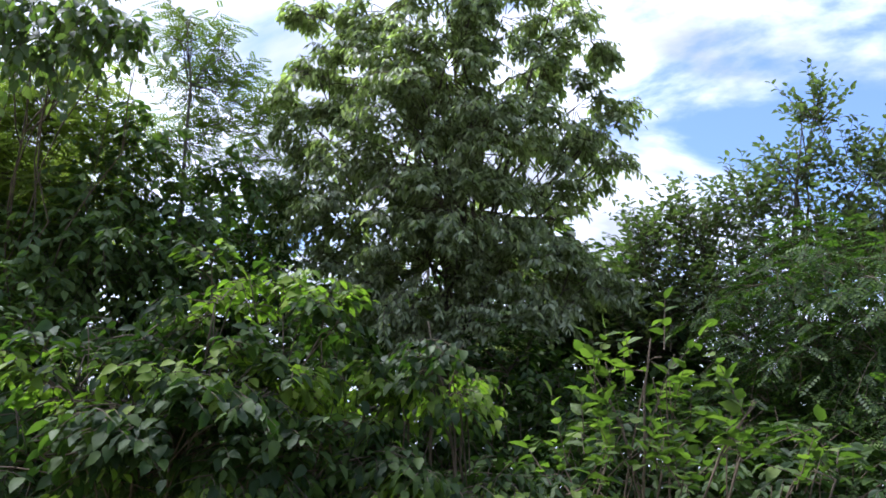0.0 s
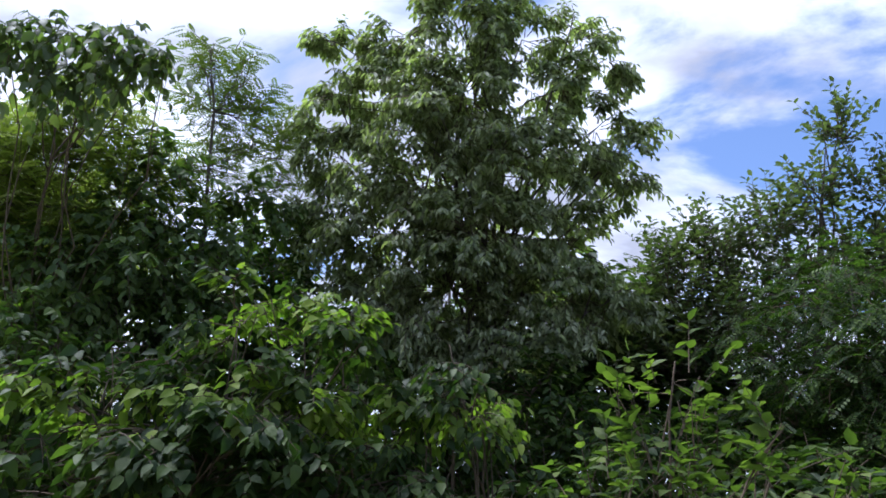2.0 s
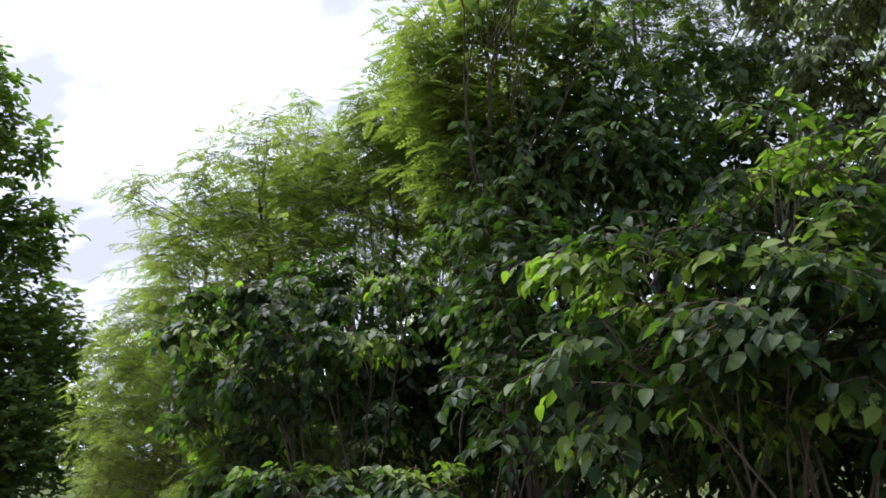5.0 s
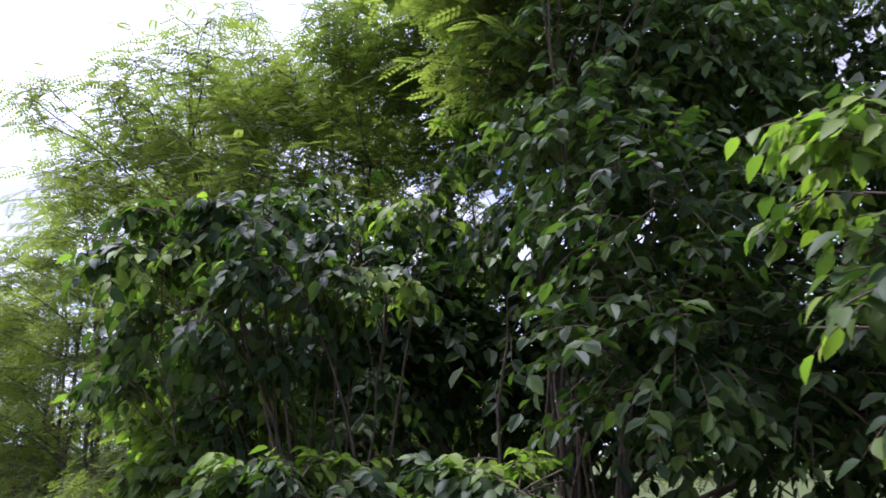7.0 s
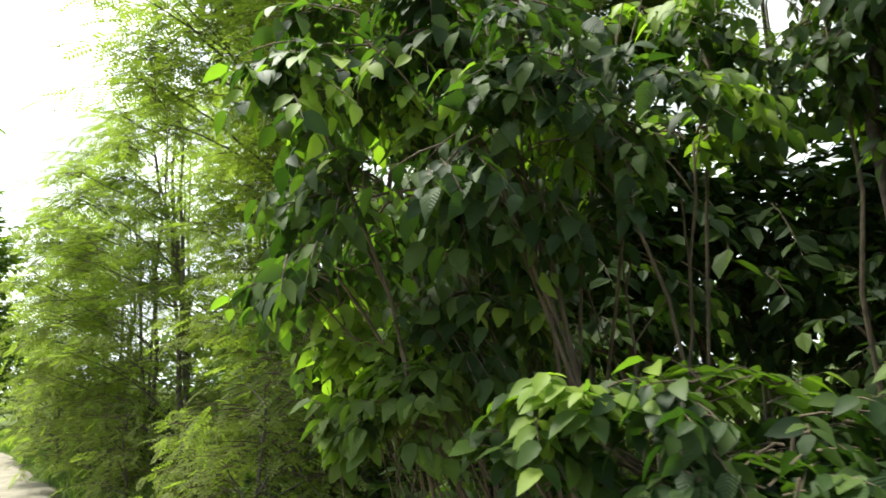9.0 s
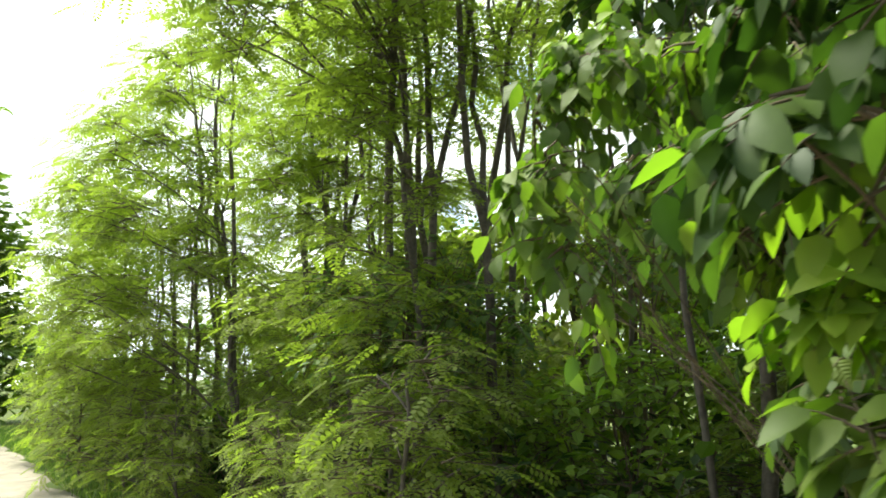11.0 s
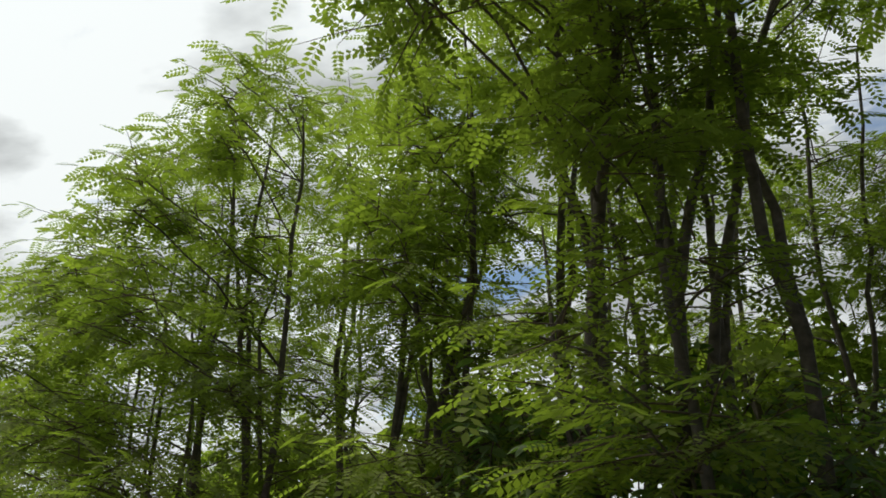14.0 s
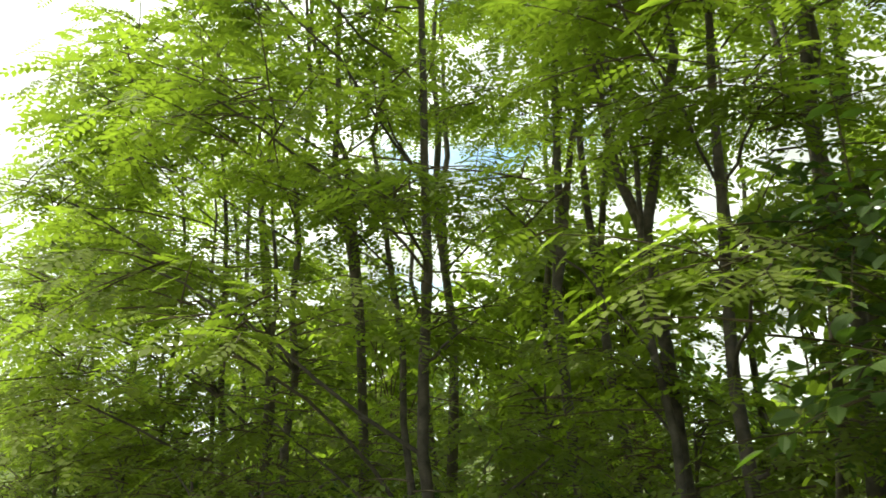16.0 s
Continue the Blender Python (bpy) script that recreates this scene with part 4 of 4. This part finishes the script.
def ground_at(s, off):
    """The place s metres along the track and off metres to its right."""
    return np.array((-1.0, 0.1, -0.05)) + AHEAD * s + ASIDE * off


def crown_discs(seed, foot, top, first, count, wide, lean=0.0, r0=0.62, r1=0.36):
    """Plates in a rising spiral round the stem, drawn towards the open track by lean."""
    rng = np.random.default_rng(seed)
    foot, top = np.asarray(foot, float), np.asarray(top, float)
    res = []
    for i in range(count):
        q = i / max(count - 1, 1)
        z = first + (top[2] + 0.05 - first) * q
        mid = foot + (top - foot) * ((z - foot[2]) / (top[2] - foot[2]))
        a = i * 2.4 + rng.normal(0, 0.35)
        out = wide * (1.0 - 0.7 * q ** 1.5) * (0.45 + 0.6 * rng.random())
        p = mid + np.array((math.cos(a), math.sin(a), 0.0)) * out - ASIDE * lean * (0.25 + 0.75 * math.sin(math.pi * min(1.0, 0.12 + 0.8 * q)))
        res.append((p[0], p[1], z, (r0 + (r1 - r0) * q) * (0.8 + 0.4 * rng.random())))
    return res


# leafy trees along the edge: metres along the track and to its right, height, lowest leaves, plates, spread, lean to the track
EDGE = [(12.3, 3.2, 4.3, 1.5, 11, 0.8, 0.4), (14.3, 3.6, 5.3, 1.6, 14, 0.9, 0.55), (15.9, 3.0, 5.8, 1.5, 18, 1.05, 1.0), (17.6, 2.9, 5.8, 1.4, 18, 1.15, 1.0), (19.4, 3.0, 5.7, 1.3, 17, 1.25, 0.9),
        (21.5, 3.2, 5.7, 1.2, 16, 1.3, 0.8), (24.0, 3.4, 5.6, 1.1, 15, 1.4, 0.7), (27.0, 3.5, 5.5, 1.0, 14, 1.4, 0.6), (30.5, 3.6, 5.5, 1.0, 14, 1.5, 0.5)]
for i, (along, off, high, first, count, wide, lean) in enumerate(EDGE):
    foot = ground_at(along, off)
    top = foot + UP * high - ASIDE * (0.3 * lean)
    far = along > 19
    locust("locust_tree", LEAFY, 400 + i, [(foot, top, 0.036), (foot + AHEAD * 0.25, foot + AHEAD * 0.9 + UP * high * 0.85, 0.024)],
           crown_discs(400 + i, foot, top, first, count, wide, lean, 0.68, 0.44), gap=0.10 if far else 0.078, size=0.31 if far else 0.235, blade="acacia_far" if far else "acacia")

# bare stems inside the thicket with their crowns high up: foot, top, thickness, lowest leaves, plates, spread
STEMS = [((-9.22, 10.20, -0.05), (-9.35, 10.05, 7.0), 0.055, 4.5, 5, 0.9), ((-8.55, 9.95, -0.05), (-8.62, 9.75, 7.3), 0.05, 5.0, 5, 0.8), ((-9.75, 10.85, -0.05), (-9.95, 10.70, 7.2), 0.06, 4.4, 6, 1.0),
         ((-9.02, 11.40, -0.05), (-9.10, 11.60, 7.6), 0.05, 5.2, 6, 0.8), ((-9.25, 15.30, -0.05), (-9.10, 15.50, 9.6), 0.10, 6.0, 7, 1.3), ((-9.75, 14.60, -0.05), (-10.30, 14.80, 9.0), 0.06, 5.4, 7, 1.1),
         ((-10.15, 11.95, -0.05), (-10.35, 11.90, 7.4), 0.065, 4.2, 6, 1.0), ((-10.95, 11.90, -0.05), (-11.15, 12.10, 7.2), 0.05, 3.7, 9, 1.0), ((-11.15, 13.30, -0.05), (-12.05, 14.10, 7.6), 0.05, 4.2, 9, 1.1),
         ((-13.00, 13.95, -0.05), (-13.30, 14.10, 7.6), 0.065, 3.6, 10, 1.2), ((-13.25, 12.75, -0.05), (-13.55, 12.60, 6.8), 0.05, 3.3, 10, 1.2), ((-11.70, 12.60, -0.05), (-11.95, 12.40, 7.2), 0.045, 3.9, 9, 1.0),
         ((-6.95, 9.20, -0.05), (-7.22, 9.15, 6.6), 0.026, 4.8, 4, 0.5), ((-15.30, 14.80, -0.05), (-15.50, 14.90, 7.6), 0.05, 3.2, 10, 1.3), ((-10.20, 17.20, -0.05), (-10.40, 17.30, 8.6), 0.06, 4.5, 8, 1.4),
         ((-14.40, 17.60, -0.05), (-14.60, 17.50, 8.4), 0.06, 3.0, 10, 1.5), ((-12.30, 16.60, -0.05), (-12.50, 16.50, 8.4), 0.06, 3.4, 10, 1.4), ((-4.60, 10.70, -0.05), (-4.70, 10.60, 6.2), 0.05, 1.6, 10, 1.2),
         ((-0.40, 12.30, -0.05), (-0.30, 12.20, 8.2), 0.06, 3.5, 9, 1.2), ((-8.05, 12.60, -0.05), (-7.95, 12.70, 7.4), 0.035, 2.9, 7, 0.8), ((-8.65, 13.80, -0.05), (-8.45, 13.90, 8.2), 0.04, 3.3, 8, 0.9),
         ((-17.20, 17.20, -0.05), (-17.40, 17.20, 8.0), 0.06, 2.6, 10, 1.5)]
for i, (foot, top, thick, first, count, wide) in enumerate(STEMS):
    foot, top = np.array(foot), np.array(top)
    fork = foot + (top - foot) * 0.4
    arm = fork + np.array((0.7 * math.cos(i * 2.3), 0.7 * math.sin(i * 2.3), (top[2] - fork[2]) * 0.85))
    far = foot[1] > 14.4
    locust("locust_tree", TALL, 430 + i, [(foot, top, thick * 0.8), (fork, arm, thick * 0.5)], crown_discs(430 + i, foot, top, first, count, wide, 0.0, 0.68, 0.42),
           gap=0.11 if far else 0.082, size=0.31 if far else 0.235, blade="acacia_far" if far else "acacia")

# the tree that leans its crown out over the track edge
locust("locust_tree", "tall locust tree leaning its high crown towards the track", 47, [(ground_at(13.6, 3.9), (-9.20, 9.05, 6.60), 0.055), (ground_at(13.5, 4.1), (-7.90, 10.80, 7.10), 0.045)],
       layered([(-9.76, 7.60, 5.30, 0.40), (-9.09, 7.95, 5.60, 0.45), (-8.44, 8.40, 6.05, 0.50), (-10.70, 8.90, 5.15, 0.55), (-10.30, 8.60, 4.55, 0.60), (-9.50, 8.60, 5.00, 0.65), (-8.80, 8.90, 5.50, 0.65),
                (-8.10, 9.50, 6.10, 0.70), (-7.90, 11.40, 6.55, 0.75), (-7.30, 10.40, 6.30, 0.70), (-9.90, 9.20, 5.80, 0.60), (-9.30, 9.60, 4.55, 0.60), (-7.00, 9.90, 7.00, 0.60)], np.random.default_rng(47)), gap=0.105)

# saplings at the foot of the trees
SAPLINGS = [(10.8, 2.2, 0, 1.0), (11.4, 2.5, 1, 0.95), (12.4, 2.2, 0, 0.75), (13.7, 2.5, 1, 0.85), (14.7, 1.9, 0, 0.8), (16.0, 2.0, 1, 0.9), (17.2, 1.9, 0, 0.9), (18.6, 1.9, 1, 1.0), (20.2, 1.8, 0, 1.1), (22.4, 1.8, 1, 1.1), (24.8, 1.7, 0, 1.2),
            (11.9, 3.9, 1, 0.9), (13.4, 4.6, 0, 1.2), (15.0, 4.2, 1, 1.1), (16.4, 4.4, 0, 1.2), (18.0, 4.2, 1, 1.2), (20.0, 4.2, 0, 1.2), (10.2, 5.0, 1, 1.1), (8.6, 5.0, 0, 1.1), (14.6, 6.2, 1, 1.2), (16.8, 6.2, 0, 1.2)]
young = []
for i, high in enumerate((1.65, 1.5)):
    foot, top = np.array((0, 0, -0.05)), np.array((0.1, -0.05, high))
    young.append(locust("locust_tree", LOW, 460 + i, [(foot, top, 0.016)], crown_discs(460 + i, foot, top, 0.5, 11, 0.6, 0.0, 0.42, 0.32), gap=0.085, size=0.21, group="locust saplings"))
for i, (along, off, k, size) in enumerate(SAPLINGS):
    m = Matrix.Translation(ground_at(along, off)) @ Matrix.Rotation(i * 2.1 + 0.4, 4, "Z")
    if i in (0, 1):
        young[k].matrix_basis, ob = m, young[k]
    else:
        ob = copy_thing(young[k], m)
    ob.scale = (size, size, size)

locust("locust_tree", "light feathery tree with hanging sprays against the sky", 48, [((-6.60, 13.20, -0.05), (-6.65, 13.10, 6.40), 0.045)],
       layered([(-7.45, 13.24, 5.15, 0.55), (-7.57, 13.44, 4.43, 0.50), (-7.20, 13.42, 3.79, 0.50), (-6.74, 13.17, 4.33, 0.60), (-6.86, 13.19, 5.13, 0.60), (-6.63, 13.46, 3.54, 0.50), (-6.33, 12.90, 4.54, 0.55), (-7.05, 13.51, 3.21, 0.40), (-6.24, 13.09, 3.59, 0.50), (-7.20, 13.82, 4.86, 0.50)], np.random.default_rng(48)), droop=0.55, rise=-0.1, gap=0.135)
plant("bush", "dark broad-leaved shrub among the locust stems", "bush", 49,
      (-7.75, 11.45, -0.05), (-7.70, 11.35, 2.45),
      [(-8.35, 11.35, 2.45, 0.36), (-7.95, 11.30, 2.62, 0.38), (-7.45, 11.15, 2.50, 0.40), (-7.05, 11.00, 2.30, 0.40)],
      "small", m_middle, per_m2=46, length=0.45, droop=0.4, rise=0.3, nodes=7, hang=0.3, size=0.09, radius=0.03, stems=3, bark=m_stem, fill=0.2)
plant("bush", "dark green shrub spreading in front of the locust stems", "bush", 52,
      (-9.70, 10.45, -0.05), (-9.65, 10.40, 2.30),
      [(-10.30, 10.45, 2.35, 0.36), (-9.85, 10.30, 2.25, 0.40), (-9.40, 10.10, 2.05, 0.40), (-9.00, 10.05, 2.25, 0.38), (-8.65, 10.20, 2.00, 0.38), (-10.10, 10.20, 1.75, 0.42), (-9.55, 9.95, 1.60, 0.40), (-8.95, 9.90, 1.55, 0.40)],
      "small", m_middle, per_m2=58, length=0.45, droop=0.35, rise=0.25, nodes=7, hang=0.3, size=0.10, radius=0.018, stems=3, bark=m_stem, fill=0.2)
# the sunlight on this regrowth is put into its bright leaf colour
plant("bush", "green regrowth coloured as sunlit between the locust stems", "bush", 51,
      (-7.55, 10.15, -0.05), (-7.50, 10.10, 1.30),
      [(-8.20, 10.05, 1.15, 0.42), (-7.75, 9.85, 1.30, 0.40), (-7.30, 10.05, 1.40, 0.42), (-6.85, 10.25, 1.35, 0.42), (-7.95, 10.55, 1.55, 0.42), (-7.20, 10.70, 1.60, 0.44), (-8.60, 9.85, 0.95, 0.40), (-6.45, 10.60, 1.45, 0.45), (-7.60, 9.60, 0.80, 0.40)],
      "small", m_fresh_lit, per_m2=44, length=0.4, droop=0.3, rise=0.5, nodes=7, hang=0.2, size=0.11, radius=0.02, stems=3, bark=m_stem, fill=0.2)
# the clearing's light is painted in by the brighter leaf colour
plant("bush", "low green regrowth coloured as sunlit in a small clearing", "bush", 50,
      (-6.99, 13.30, -0.05), (-6.96, 13.33, 1.40),
      [(-7.27, 13.23, 1.56, 0.44), (-6.93, 13.02, 1.24, 0.52), (-7.44, 12.60, 0.88, 0.43), (-6.56, 13.81, 1.69, 0.50), (-6.98, 12.18, 0.75, 0.47), (-6.34, 13.18, 1.20, 0.50), (-7.25, 13.42, 2.09, 0.48), (-6.65, 13.59, 2.21, 0.52), (-6.15, 13.56, 1.97, 0.56), (-7.55, 13.43, 1.62, 0.45), (-6.01, 13.70, 2.49, 0.40)],
      "small", m_fresh_lit, per_m2=42, length=0.45, droop=0.3, rise=0.5, nodes=8, hang=0.2, size=0.12, radius=0.02, stems=3, bark=m_stem, fill=0.2)


# ---- undergrowth and the far edge of the land ----
def undergrowth_model(seed, wide):
    rng = np.random.default_rng(seed)
    blobs = [(rng.normal(0, wide * 0.5), rng.normal(0, wide * 0.5), 0.25 + 0.55 * rng.random(), 0.36 + 0.2 * rng.random()) for _ in range(8)]
    return plant("undergrowth", "low green weeds and brambles under the trees", "bush", seed, (0, 0, -0.05), (0, 0, 0.8), blobs, "small", m_hazel,
                 per_m2=13, length=0.45, droop=0.3, rise=0.5, nodes=5, hang=0.2, size=0.17, radius=0.012, stems=2, bark=m_stem, group="undergrowth")


def thicket_model(seed):
    rng = np.random.default_rng(seed)
    blobs = [(rng.uniform(-1.2, 1.2), rng.uniform(-1, 1), 0.4 + 3.7 * rng.random() ** 0.9, 0.5 + 0.25 * rng.random()) for _ in range(19)]
    return plant("bush", "shaded leafy shrub deep inside the thicket", "bush", seed, (0, 0, -0.05), (0, 0, 3.6), blobs, "small", m_robinia,
                 per_m2=10, length=0.5, droop=0.4, rise=0.3, nodes=7, hang=0.4, size=0.22, radius=0.03, stems=3, bark=m_stem, group="inner thicket", fill=0.15)


inner = [thicket_model(64), thicket_model(65)]
for i, s in enumerate(np.arange(14.8, 31, 1.7)):
    p = np.array((-1.0, 0.1, 0)) + AHEAD * s + ASIDE * (8.2 + 0.8 * math.sin(i * 2.2))
    m = Matrix.Translation((p[0], p[1], -0.05)) @ Matrix.Rotation(i * 1.7, 4, "Z")
    if i < 2:
        inner[i].matrix_basis = m
    else:
        copy_thing(inner[i % 2], m)

under = [undergrowth_model(61, 0.9), undergrowth_model(62, 1.1)]
rng = np.random.default_rng(63)
n = 0
for s in np.arange(-5, 26, 2.3):
    for off in (3.4, 5.4, 7.6):
        if s < 5 and off < 4:
            continue
        p = np.array((-1.0, 0.1, 0)) + AHEAD * (s + rng.normal(0, 0.4)) + ASIDE * (off + rng.normal(0, 0.4))
        m = Matrix.Translation((p[0], p[1], -0.05)) @ Matrix.Rotation(rng.uniform(0, 6.28), 4, "Z")
        if n < 2:
            under[n].matrix_basis = m
        else:
            copy_thing(under[n % 2], m)
        n += 1


def make_far_woods():
    """The wooded edge of the fields all round, far off."""
    rng = np.random.default_rng(71)
    n = 17000
    a = rng.uniform(0, 2 * math.pi, n)
    d = 62 + 10 * np.sin(a * 3) + rng.uniform(0, 7, n)
    top = 5.6 + 1.2 * np.sin(a * 23) + 0.9 * np.sin(a * 57 + 1)
    z = top * rng.random(n) ** 0.7
    p = np.stack([-6 + d * np.cos(a), 6 + d * np.sin(a), z], 1)
    v, t = spread(BLADES["small"], p, unit(rng.normal(size=(n, 3)) + (0, 0, 0.3)), rng.normal(size=(n, 3)), rng.uniform(0.6, 1.3, n))
    tagged(new("far_woods", mesh_of("far_woods", v, t, m_alder)), label="distant green wood edge beyond the fields", category="woods", kind="stuff")


make_far_woods()
